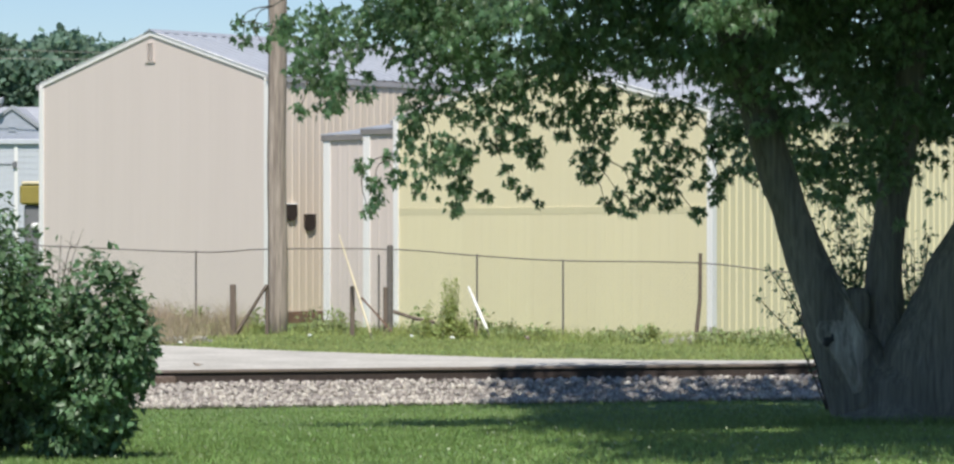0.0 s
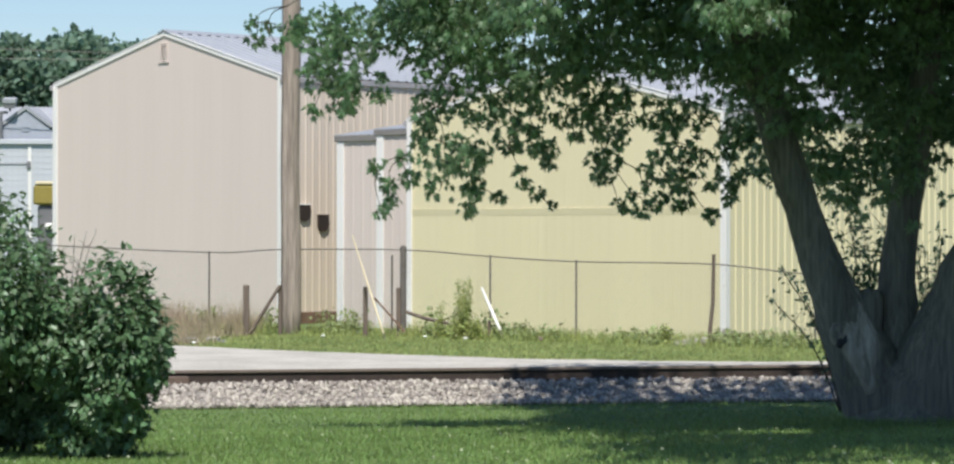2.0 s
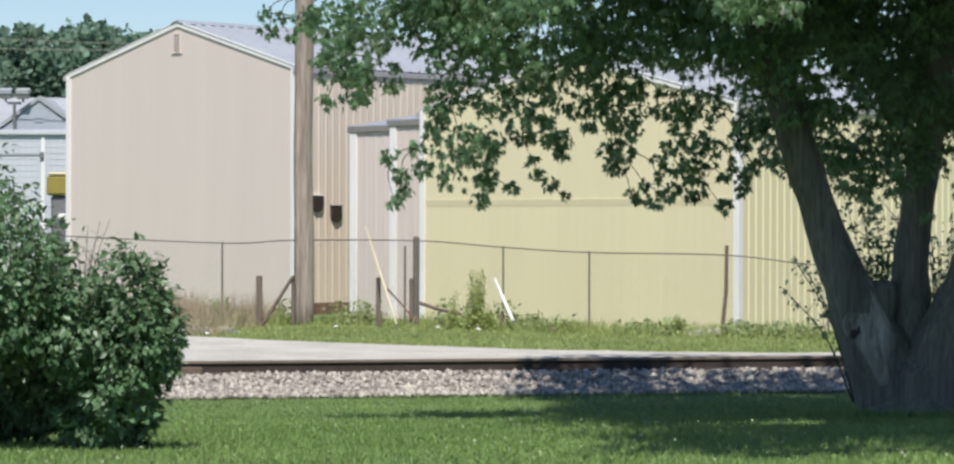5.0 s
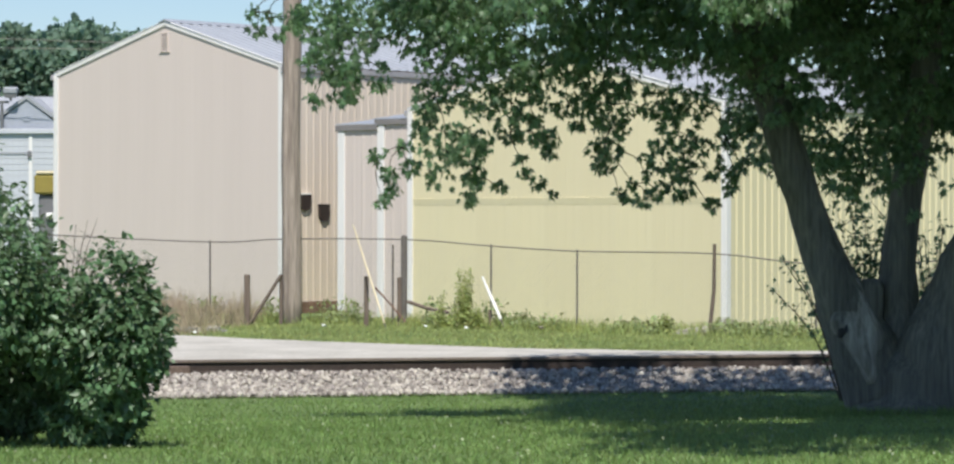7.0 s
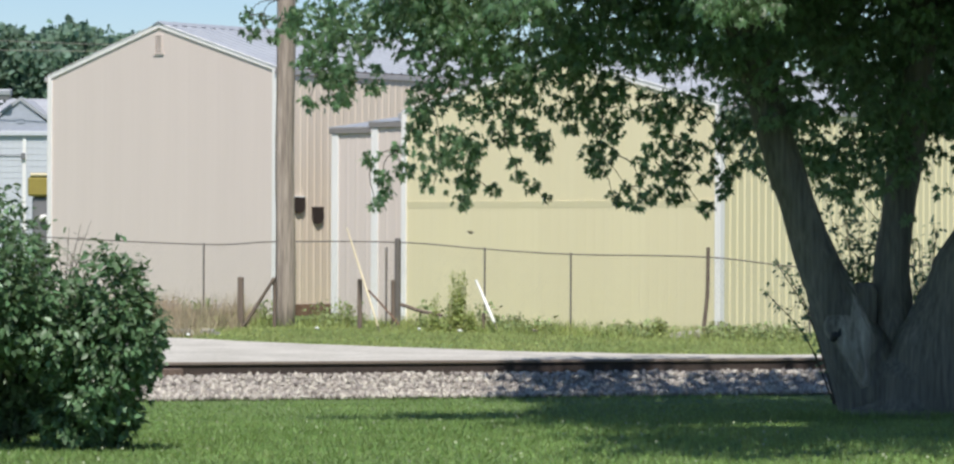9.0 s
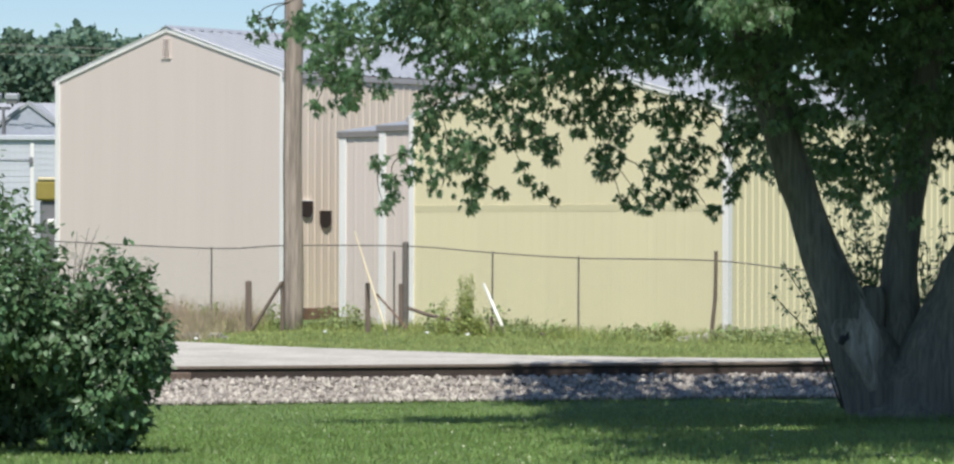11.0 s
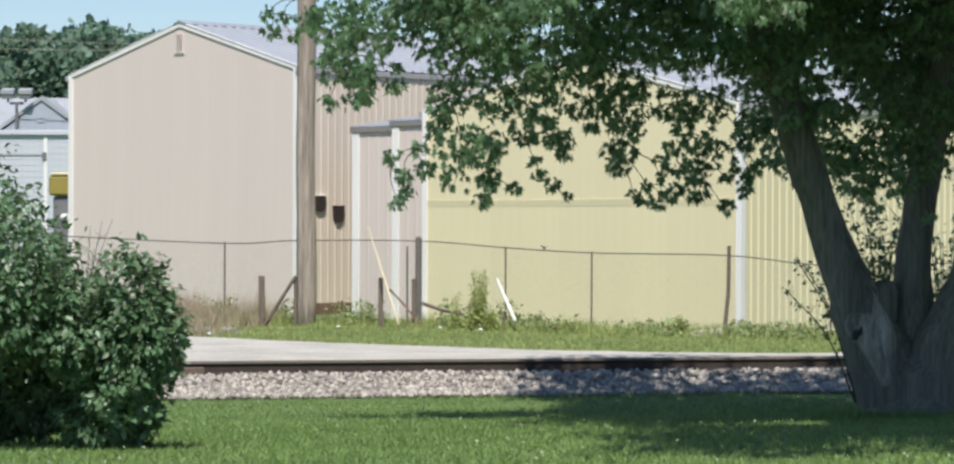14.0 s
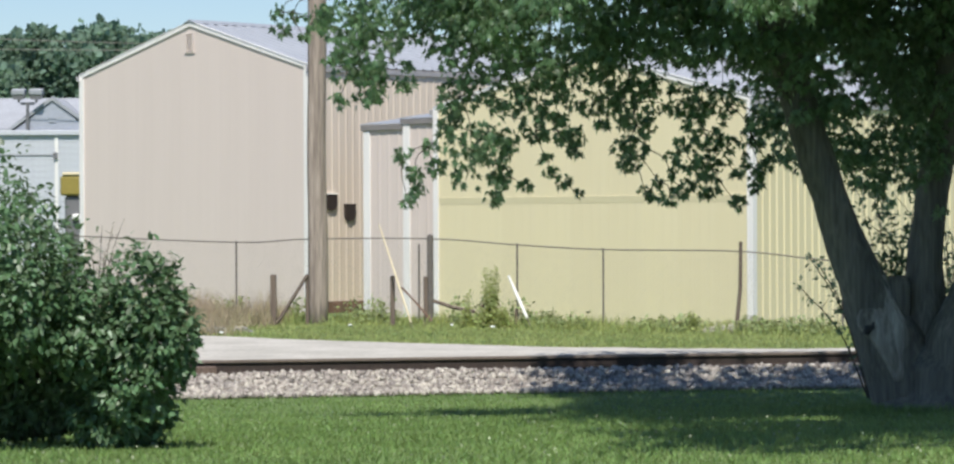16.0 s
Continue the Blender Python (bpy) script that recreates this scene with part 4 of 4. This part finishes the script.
def build_grass():
    rng = np.random.default_rng(3)

    def blades(name, spots, low, high, wide, mat, label, category, lean=0.45):
        k = len(spots)
        h = rng.uniform(low, high, k)
        ways = np.stack([rng.normal(0, lean, k), rng.normal(0, lean, k), np.ones(k)], 1)
        ups = np.stack([rng.normal(0, 1, k), rng.normal(0, 1, k), np.full(k, 0.05)], 1)
        base, tri = leaf_shape("blade")
        w = ways / np.linalg.norm(ways, axis=1, keepdims=True)
        x = np.cross(w, ups)
        x /= np.linalg.norm(x, axis=1, keepdims=True)
        v = spots[:, None] + base[None, :, :1] * x[:, None] * wide + base[None, :, 1:2] * w[:, None] * h[:, None, None]
        f = np.arange(3 * k).reshape(-1, 3)
        ob = raw_object(name, v.reshape(-1, 3).tolist(), f.tolist(), mat)
        tagged(ob, label, category, kind="stuff")

    # mown lawn
    pts = []
    while len(pts) < 90000:
        y = 24.5 + 24 * rng.random()
        x = rng.uniform(-0.155, 0.155) * y
        s = off_rail(x, y)
        if s > -1.75 + 0.25 * noise.noise((x * 1.5, y * 1.5, 2)):
            continue
        pts.append((x, y, ground_z(x, y) + 0.02 * noise.noise((x * 0.7, y * 0.7, 0)) - 0.005))
    blades("lawn_grass", np.array(pts), 0.03, 0.075, 0.014, M["grass"], "short mown bright-green grass blades", "grass", 0.6)
    pts = np.array(pts[:700]) + (0, 0, 0.055)
    n = len(pts)
    scatter_ob = scatter("clover_flowers", "clump", pts, rng.uniform(0.012, 0.03, n), rng.normal(0, 1, (n, 3)), rng.normal(0, 1, (n, 3)), M["clover"])
    tagged(scatter_ob, "tiny white clover flowers in the lawn", "clover", kind="stuff")
    # rough strip between drive and fence
    pts, tall, dry = [], [], []
    while len(pts) < 50000:
        u, s = rng.uniform(-11, 13), rng.uniform(1.2, 17.5)
        x, y = along_rail(u, s)
        if s < road_edge(u) - 0.05 or y > 70 or x < -0.16 * y - 0.4 or x > 0.16 * y:
            continue
        fy = fence_z(x)[0]
        p = (x, y, ground_z(x, y) - 0.01)
        near = abs(y - fy + 0.4)
        lump = noise.noise((x * 1.1, y * 0.5, 4))
        if x < -4.9 and y > 60:
            if rng.random() < 0.75 * smooth(-4.8, -6.0, x):
                dry.append(p)
                continue
        if near < 1.3 and (lump > 0.05 or rng.random() < 0.25) and y < fy + 0.9:
            tall.append(p)
        elif y < fy + 2.0:
            pts.append(p)
        if len(tall) > 26000:
            break
    blades("verge_grass", np.array(pts), 0.03, 0.10, 0.022, M["weed"], "rough yellow-green verge grass along the drive", "grass", 0.5)
    blades("tall_verge_grass", np.array(tall), 0.08, 0.34, 0.024, M["weed"], "taller weeds and grass along the fence", "grass", 0.4)
    for _ in range(7000):
        x = rng.uniform(-8.5, -4.4)
        y = fence_z(x)[0] + rng.normal(-0.6, 1.2)
        if noise.noise((x * 1.3, y * 0.6, 9)) > -0.15:
            dry.append((x, y, ground_z(x, y) - 0.01))
    stalks = []
    for _ in range(5200):
        x = -4.7 - 3.9 * rng.random()
        y = fence_z(x)[0] + rng.normal(-0.7, 0.7)
        if noise.noise((x * 1.6, y * 0.8, 9)) > -0.1 - 0.25 * smooth(-5.0, -6.5, x):
            stalks.append((x, y, ground_z(x, y) - 0.01))
    blades("dry_stalks", np.array(stalks), 0.25, 0.80, 0.013, M["stalk"], "tall faded straw-brown stalks below the shed", "weeds", 0.28)
    # longer grass left by the mower round the tree's foot
    tufts = []
    for _ in range(5200):
        a, r = rng.uniform(0, 6.283), 0.75 + 0.55 * rng.random() ** 2
        x, y = 4.82 + r * math.cos(a) * 1.05, 39.0 + r * math.sin(a)
        tufts.append((x, y, ground_z(x, y) - 0.01))
    blades("trunk_grass", np.array(tufts), 0.06, 0.17, 0.014, M["grass"], "longer unmown grass round the trunk's foot", "grass", 0.4)
    # broad-leaved weeds at the fence foot
    pl = []
    for _ in range(420):
        x = rng.uniform(-8, 8)
        y = fence_z(x)[0] + rng.normal(-0.35, 0.45)
        if noise.noise((x * 0.9, 1.0, 6)) < -0.12:
            continue
        h = rng.uniform(0.12, 0.55 if x < 0.3 else 0.34)
        for _ in range(26):
            k = rng.random()
            pl.append((x + rng.normal(0, 0.07), y + rng.normal(0, 0.07), ground_z(x, y) + h * k))
    n = len(pl)
    wv = rng.normal(0, 1, (n, 3)) + (0, 0, 0.4)
    tagged(scatter("broad_weeds", "oval", pl, rng.uniform(0.04, 0.11, n), wv, rng.normal(0, 0.5, (n, 3)) + (0, 0, 0.8), M["verge"]), "low broad-leaved weeds at the fence foot", "weeds", kind="stuff")
    blades("dry_weeds", np.array(dry), 0.10, 0.52, 0.016, M["dry"], "dry reddish-brown weeds below the shed", "weeds", 0.4)


# ---- distance ----
def far_tree(x, y, height, wide, seed):
    rng = np.random.default_rng(seed)
    t = root("far_tree", pose(x, y, 0), "full dark-green broadleaf tree beyond the buildings", "tree", "trees in the distance")
    bm = bmesh.new()
    tube(bm, [(0, 0, -0.3), (0.1, 0, height * 0.3), (0, 0, height * 0.75)], [0.35, 0.28, 0.1], 8, 0.1)
    part("trunk", bm, M["bark"], t)
    pl, sz, wy, up = [], [], [], []
    for _ in range(24):
        d = rng.normal(0, 1, 3)
        d /= np.linalg.norm(d)
        c = np.array([0, 0, height * 0.58]) + d * np.array([wide * 0.62, wide * 0.62, height * 0.30])
        r = rng.uniform(0.20, 0.36) * wide
        for _ in range(520):
            e = rng.normal(0, 1, 3)
            e /= np.linalg.norm(e)
            pl.append(c + e * r * rng.uniform(0.7, 1.08))
            sz.append(rng.uniform(0.18, 0.42))
            wy.append(rng.normal(0, 1, 3) + e)
            up.append(e + rng.normal(0, 0.5, 3) + (0, 0, 0.4))
    # haze over the far trees comes from this leaf colour
    scatter("crown", "clump", pl, sz, wy, up, M["hazed_leaf"], t)


def build_far():
    for i, (x, y, h, w) in enumerate(((-25.5, 150, 8.6, 4.4), (-23.2, 148, 9.3, 3.6), (-20.2, 149, 11.9, 4.0), (-17.0, 150, 11.0, 4.6), (-13.4, 150, 10.6, 4.4), (-30, 146, 9.0, 4.8), (-21.9, 145, 8.9, 4.0), (-24.0, 158, 9.2, 4.6), (-18.6, 162, 11.9, 4.4), (-15.0, 160, 11.2, 4.2))):
        far_tree(x, y, h, w, 40 + i)
    build_house()
    # floodlights standing on the house's eave
    f = root("floodlight", pose(-17.25, 119.56, 5.27), "twin grey floodlights on a short dark stem on the eave", "floodlight")
    bm = bmesh.new()
    tube(bm, [(0, 0, 0), (0, 0, 0.92)], [0.06, 0.055], 8)
    part("stem", bm, M["lamp_metal"], f)
    bm = bmesh.new()
    box(bm, -0.24, 0.24, -0.06, 0.06, 0.90, 0.99, 0.01)
    part("crossbar", bm, M["lamp_metal"], f)
    # light on top and shade below are painted as two greys
    for k in (-1, 1):
        bm = bmesh.new()
        prism(bm, [(-0.17, 0.0), (0.17, 0.0), (0.24, 0.16), (-0.24, 0.16)], -0.2, 0.25)
        head = part("lamp_head", bm, M["lamp_metal"], f, at=pose(k * 0.31, 0, 1.10, 6))
        bm = bmesh.new()
        box(bm, -0.24, 0.24, -0.23, 0.25, 0.16, 0.36, 0.03)
        part("housing", bm, M["shingle"], head, "grey housing with light from above put into its colour")
        bm = bmesh.new()
        tube(bm, [(0, 0, -0.12), (0, 0, 0.02)], [0.04, 0.05], 8)
        part("knuckle", bm, M["lamp_metal"], head)
    # machine parked beyond the shed
    e = root("parked_machine", pose(-10.45, 86.0, 0), "parked machine with dull yellow hood and dark body", "machine")
    bm = bmesh.new()
    box(bm, -0.95, 0.9, -0.6, 0.8, -0.1, 2.60, 0.05)
    part("body", bm, M["lamp_metal"], e)
    bm = bmesh.new()
    box(bm, -1.05, 1.0, -0.7, 0.9, 2.60, 3.10, 0.05)
    hood = part("hood", bm, M["equip"], e, "dull yellow hood")
    # paler strip that paints the sunlit top of the hood
    bm = bmesh.new()
    box(bm, -1.0, 0.95, -0.72, 0.85, 3.10, 3.19, 0.03)
    part("lit_top_edge", bm, M["guard_y"], hood, "yellow top edge with sunlight put into its paler colour")
    bm = bmesh.new()
    box(bm, -0.75, 0.6, -0.75, -0.58, 1.98, 2.14, 0.04)
    part("bumper", bm, M["white"], e, "white bumper bar")
    for k, (za, zb) in enumerate(((9.2, 8.1), (8.6, 8.1))):
        bm = bmesh.new()
        cp = [(-30 + i * 2.2, 118 + k, za + (zb - za) * i / 11 - 0.25 * math.sin(math.pi * i / 11)) for i in range(12)]
        tube(bm, cp, [0.014] * 12, 5)
        tagged(mesh_object("overhead_cable", bm, M["wire"]), "thin dark overhead cable crossing before the trees", "cable", "overhead cables")


def build_house():
    h = root("white_house", pose(-14.4, 120.0, 0.05, 0, 0, 0), "white clapboard house with grey shingled roof", "house")
    bm = bmesh.new()
    box(bm, -9, 2.6, -0.36, 8, -0.3, 5.05)
    part("wall", bm, M["house"], h)
    first = None
    for i in range(22):
        m = pose(0, -0.38, 0.4 + i * 0.21)
        if first:
            share("clapboard", first, h, m)
        else:
            bm = bmesh.new()
            prism(bm, [(-9, 0), (2.6, 0), (2.6, 0.20), (-9, 0.20)], -0.025, 0.018)
            first = part("clapboard", bm, M["house"], h, at=m)
    bm = bmesh.new()
    box(bm, -9.3, 2.9, -0.52, -0.40, 5.04, 5.22, 0.02)
    part("gutter", bm, M["house"], h, "white gutter")
    bm = bmesh.new()
    v = [bm.verts.new(c) for c in ((-9.3, -0.18, 5.2), (2.9, -0.18, 5.2), (2.9, 4, 6.45), (-9.3, 4, 6.45))]
    f = bm.faces.new(v)
    r = bmesh.ops.extrude_face_region(bm, geom=[f])
    bmesh.ops.translate(bm, vec=(0, 0, 0.08), verts=[g for g in r["geom"] if isinstance(g, bmesh.types.BMVert)])
    part("roof", bm, M["shingle"], h, "grey shingled roof")
    g = 1.38
    bm = bmesh.new()
    prism(bm, [(-g, 5.2), (g, 5.2), (0, 6.28)], -0.3, 3.5)
    dm = part("dormer", bm, M["gable"], h, "grey boarded gable with shade put into its colour", pose(-2.0, 0, 0))
    for k in (1, -1):
        bm = bmesh.new()
        prism(bm, [(0, 6.28), (k * (g + 0.2), 5.14), (k * (g + 0.2), 5.28), (0, 6.42)][::k], -0.36, 3.6)
        part("roof_side", bm, M["shingle"], dm)
    bm = bmesh.new()
    box(bm, -0.13, 0.13, -0.33, -0.3, 5.5, 5.78)
    part("vent", bm, M["gable"], dm)
    bm = bmesh.new()
    box(bm, -0.06, 0.06, -0.06, 0.0, -0.2, 5.0)
    part("corner_board", bm, M["white"], h, at=pose(-1.84, -0.38, 0))
    bm = bmesh.new()
    tube(bm, [(-9, -0.43, 4.34), (-1.9, -0.43, 4.34)], [0.012, 0.012], 6)
    part("conduit", bm, M["lamp_metal"], h, "thin grey conduit")
    bm = bmesh.new()
    box(bm, -1.94, -1.80, -0.52, -0.42, 4.20, 4.44, 0.02)
    part("junction_box", bm, M["lamp_metal"], h, "grey junction box")


def build_litter():
    rng = random.Random(6)
    for x, y in ((-5.35, 61.3), (-0.45, 61.9), (-1.2, 62.5), (-3.1, 62.9)):
        bm = bmesh.new()
        bmesh.ops.create_icosphere(bm, subdivisions=2, radius=0.035)
        for v in bm.verts:
            v.co *= 1 + 0.6 * noise.noise(v.co * 22 + Vector((x, y, 0)))
            v.co.z *= 0.6
            v.co.x *= 1.4
        tagged(mesh_object("crumpled_paper", bm, M["litter"], at=pose(x, y, ground_z(x, y) + 0.07, 0, 0, rng.uniform(0, 180))), "crumpled white paper scrap in the weeds", "litter", "scraps along the verge")


def build_rubble():
    """Broken concrete and stones lying in the verge."""
    rng = random.Random(15)

    def chunk(name, x, y, sx, sy, sz, label, mat):
        bm = bmesh.new()
        bmesh.ops.create_cube(bm, size=1.0)
        bmesh.ops.bevel(bm, geom=bm.edges[:], offset=0.16, segments=2, affect="EDGES")
        for v in bm.verts:
            v.co *= 1 + 0.35 * noise.noise(v.co * 2.1 + Vector((x * 3, y, 0)))
            v.co = Vector((v.co.x * sx, v.co.y * sy, v.co.z * sz))
        tagged(mesh_object(name, bm, mat, at=pose(x, y, ground_z(x, y) + sz * 0.3, rng.uniform(-6, 6), rng.uniform(-6, 6), rng.uniform(-20, 20))), label, "rubble", "rubble in the verge")

    chunk("concrete_slab", 3.75, 62.5, 0.75, 0.4, 0.16, "broken grey concrete slab at the barn's corner", M["rubble"])
    chunk("concrete_chunk", 4.38, 62.7, 0.22, 0.2, 0.34, "upright grey concrete chunk at the barn's corner", M["rubble"])
    for x, y, w in ((-5.55, 62.6, 0.34), (-5.15, 62.9, 0.26), (-5.95, 63.1, 0.30), (-4.9, 62.4, 0.16), (-6.35, 63.4, 0.24)):
        chunk("rubble_stone", x, y, w, w * 0.8, w * 0.45, "pale rough stone lying among dry weeds", M["rubble"])
    bm = bmesh.new()
    tube(bm, [(-1.58, 64.1, 0.36), (-1.2, 63.9, 0.24), (-0.80, 63.7, 0.16)], [0.035, 0.034, 0.03], 8, 0.2)
    tagged(mesh_object("fallen_timber", bm, M["post"]), "weathered timber leaning from the terminal post into weeds", "timber")


def build_bird(label, at):
    b = root("small_bird", at, label, "bird", "small birds")
    b.scale = (0.8, 0.8, 0.8)
    bm = bmesh.new()
    tube(bm, [(-0.065, 0, -0.004), (-0.045, 0, -0.002), (-0.015, 0, -0.004), (0.015, 0, 0.0), (0.036, 0, 0.012), (0.047, 0, 0.016)], [0.008, 0.021, 0.029, 0.026, 0.017, 0.008], 10)
    body = part("body", bm, M["breast"], b, smooth=True)
    bm = bmesh.new()
    bmesh.ops.create_uvsphere(bm, u_segments=10, v_segments=8, radius=0.019)
    head = part("head", bm, M["plume"], b, at=pose(0.048, 0, 0.022), smooth=True)
    bm = bmesh.new()
    tube(bm, [(0.014, 0, -0.002), (0.03, 0, -0.004)], [0.006, 0.001], 6)
    part("beak", bm, M["dark"], head)
    bm = bmesh.new()
    prism(bm, [(-0.012, 0.0), (0.012, 0.0), (0.018, 0.058), (-0.018, 0.058)], -0.003, 0.003)
    part("tail", bm, M["plume"], b, at=pose(-0.055, 0, 0, -90, 0, 90) @ pose(0, 0, 0))
    wings = []
    for s in (-1, 1):
        bm = bmesh.new()
        v = [bm.verts.new(c) for c in ((0.03, 0, 0), (-0.035, 0, 0), (-0.06, s * 0.055, 0), (-0.03, s * 0.10, 0), (0.02, s * 0.06, 0))]
        f = bm.faces.new(v)
        r = bmesh.ops.extrude_face_region(bm, geom=[f])
        bmesh.ops.translate(bm, vec=(0, 0, 0.004), verts=[g for g in r["geom"] if isinstance(g, bmesh.types.BMVert)])
        wings.append(part("wing", bm, M["plume"], b, at=pose(0, s * 0.018, 0.012)))
    return b, wings


build_ground()
build_road()
build_ballast()
build_rail()
build_beige()
build_yellow()
build_pole()
build_fence()
build_posts()
build_far()
build_maple()
build_bush()
build_sprigs()
build_litter()
build_rubble()
build_grass()


perching_bird, perching_wings = build_bird("small brown bird that perches on the fence rail", pose(0.72, 64.37, 1.43))
verge_bird, verge_wings = build_bird("small brown bird rising from the verge grass", pose(0.89, 62.6, -0.05))
drive_bird, drive_wings = build_bird("small dark bird on the gravel drive", pose(-4.16, 50.4, -0.14))
passing_bird, passing_wings = build_bird("small brown bird flying past the barn", pose(12.0, 58, 2.2))


def fly(bird, wings, rows, start, stop, turn=180.0):
    """rows of seconds and place; the wings beat from start to stop and are folded at rest."""
    walk(bird, [(t, pose(x, y, z, 0, 0, turn)) for t, x, y, z in rows])
    for wing, s in zip(wings, (-1, 1)):
        keys = [(0.0, pose(0, s * 0.018, 0.012, -s * 68))]
        t, up = start, 1
        while t < stop - 0.02:
            if t > 0.01:
                keys.append((t, pose(0, s * 0.018, 0.012, s * (12 if up > 0 else -28))))
            t, up = t + 0.1, -up
        if stop < 15.95:
            keys.append((stop, pose(0, s * 0.018, 0.012, -s * 68)))
        keys.append((16.0, pose(0, s * 0.018, 0.012, -s * 68)))
        walk(wing, keys)


def motions():
    fly(perching_bird, perching_wings, (
        (0.0, 11.5, 64.3, 1.6), (11.2, 11.4, 64.3, 1.6), (11.4, 8.9, 64.3, 1.7), (11.6, 6.4, 64.3, 1.64), (11.8, 4.77, 64.3, 1.54),
        (11.9, 4.17, 64.3, 1.50), (12.0, 3.61, 64.3, 1.47), (12.1, 3.12, 64.3, 1.36), (12.2, 2.69, 64.3, 1.20), (12.3, 2.36, 64.3, 1.05),
        (12.4, 2.05, 64.3, 0.94), (12.5, 1.79, 64.3, 0.87), (12.6, 1.50, 64.3, 0.89), (12.7, 1.32, 64.3, 0.96), (12.8, 1.08, 64.3, 1.09),
        (12.9, 0.89, 64.33, 1.17), (13.0, 0.77, 64.37, 1.31), (13.1, 0.74, 64.37, 1.40), (13.3, 0.72, 64.37, 1.43), (15.1, 0.72, 64.37, 1.43),
        (15.2, 0.71, 64.3, 1.50), (15.3, 0.68, 64.2, 1.55), (15.4, 0.55, 64.1, 1.59), (15.5, 0.35, 64.0, 1.59), (15.6, 0.11, 63.8, 1.57),
        (15.7, -0.19, 63.5, 1.50), (15.8, -0.48, 63.2, 1.22), (15.9, -0.60, 63.0, 0.75), (16.0, -0.66, 62.9, 0.30)), 11.2, 13.2)
    fly(verge_bird, verge_wings, (
        (0.0, 0.92, 62.6, -0.08), (15.15, 0.92, 62.6, -0.08), (15.3, 0.83, 62.6, 0.24), (15.4, 0.71, 62.6, 0.38), (15.5, 0.50, 62.6, 0.48),
        (15.6, 0.26, 62.6, 0.52), (15.7, -0.03, 62.65, 0.45), (15.8, -0.33, 62.7, 0.30), (16.0, -0.48, 62.75, 0.22)), 15.2, 16.0)
    fly(drive_bird, drive_wings, (
        (0.0, -4.16, 50.4, -0.14), (0.8, -4.22, 50.4, -0.14), (1.0, -4.36, 50.4, -0.14), (1.1, -4.42, 50.4, -0.10), (1.2, -4.47, 50.4, -0.01),
        (1.3, -4.53, 50.4, 0.13), (1.4, -4.60, 50.4, 0.02), (1.5, -4.66, 50.4, 0.08), (1.6, -4.76, 50.4, 0.01), (1.7, -4.86, 50.4, -0.01),
        (1.8, -5.02, 50.4, -0.01), (2.0, -5.5, 50.4, -0.08), (2.3, -6.0, 50.4, -0.14), (16.0, -6.0, 50.4, -0.14)), 1.0, 2.2)
    fly(passing_bird, passing_wings, (
        (0.0, 12.0, 58.0, 2.24), (8.0, 11.8, 58.0, 2.24), (8.2, 9.27, 58.0, 2.24), (8.4, 6.81, 58.0, 2.24), (8.5, 5.61, 58.0, 2.16), (8.6, 4.44, 58.0, 2.05),
        (8.7, 3.27, 58.0, 1.94), (8.8, 2.09, 58.0, 1.79), (8.9, 0.91, 58.0, 1.73), (9.0, -0.25, 58.0, 1.72), (9.1, -1.39, 58.0, 1.76),
        (9.2, -2.53, 58.0, 1.84), (9.5, -5.98, 58.0, 2.05), (9.8, -9.59, 58.0, 1.94), (10.1, -12.6, 58.0, 1.5), (16.0, -12.8, 58.0, 1.5)), 8.0, 10.1)


motions()
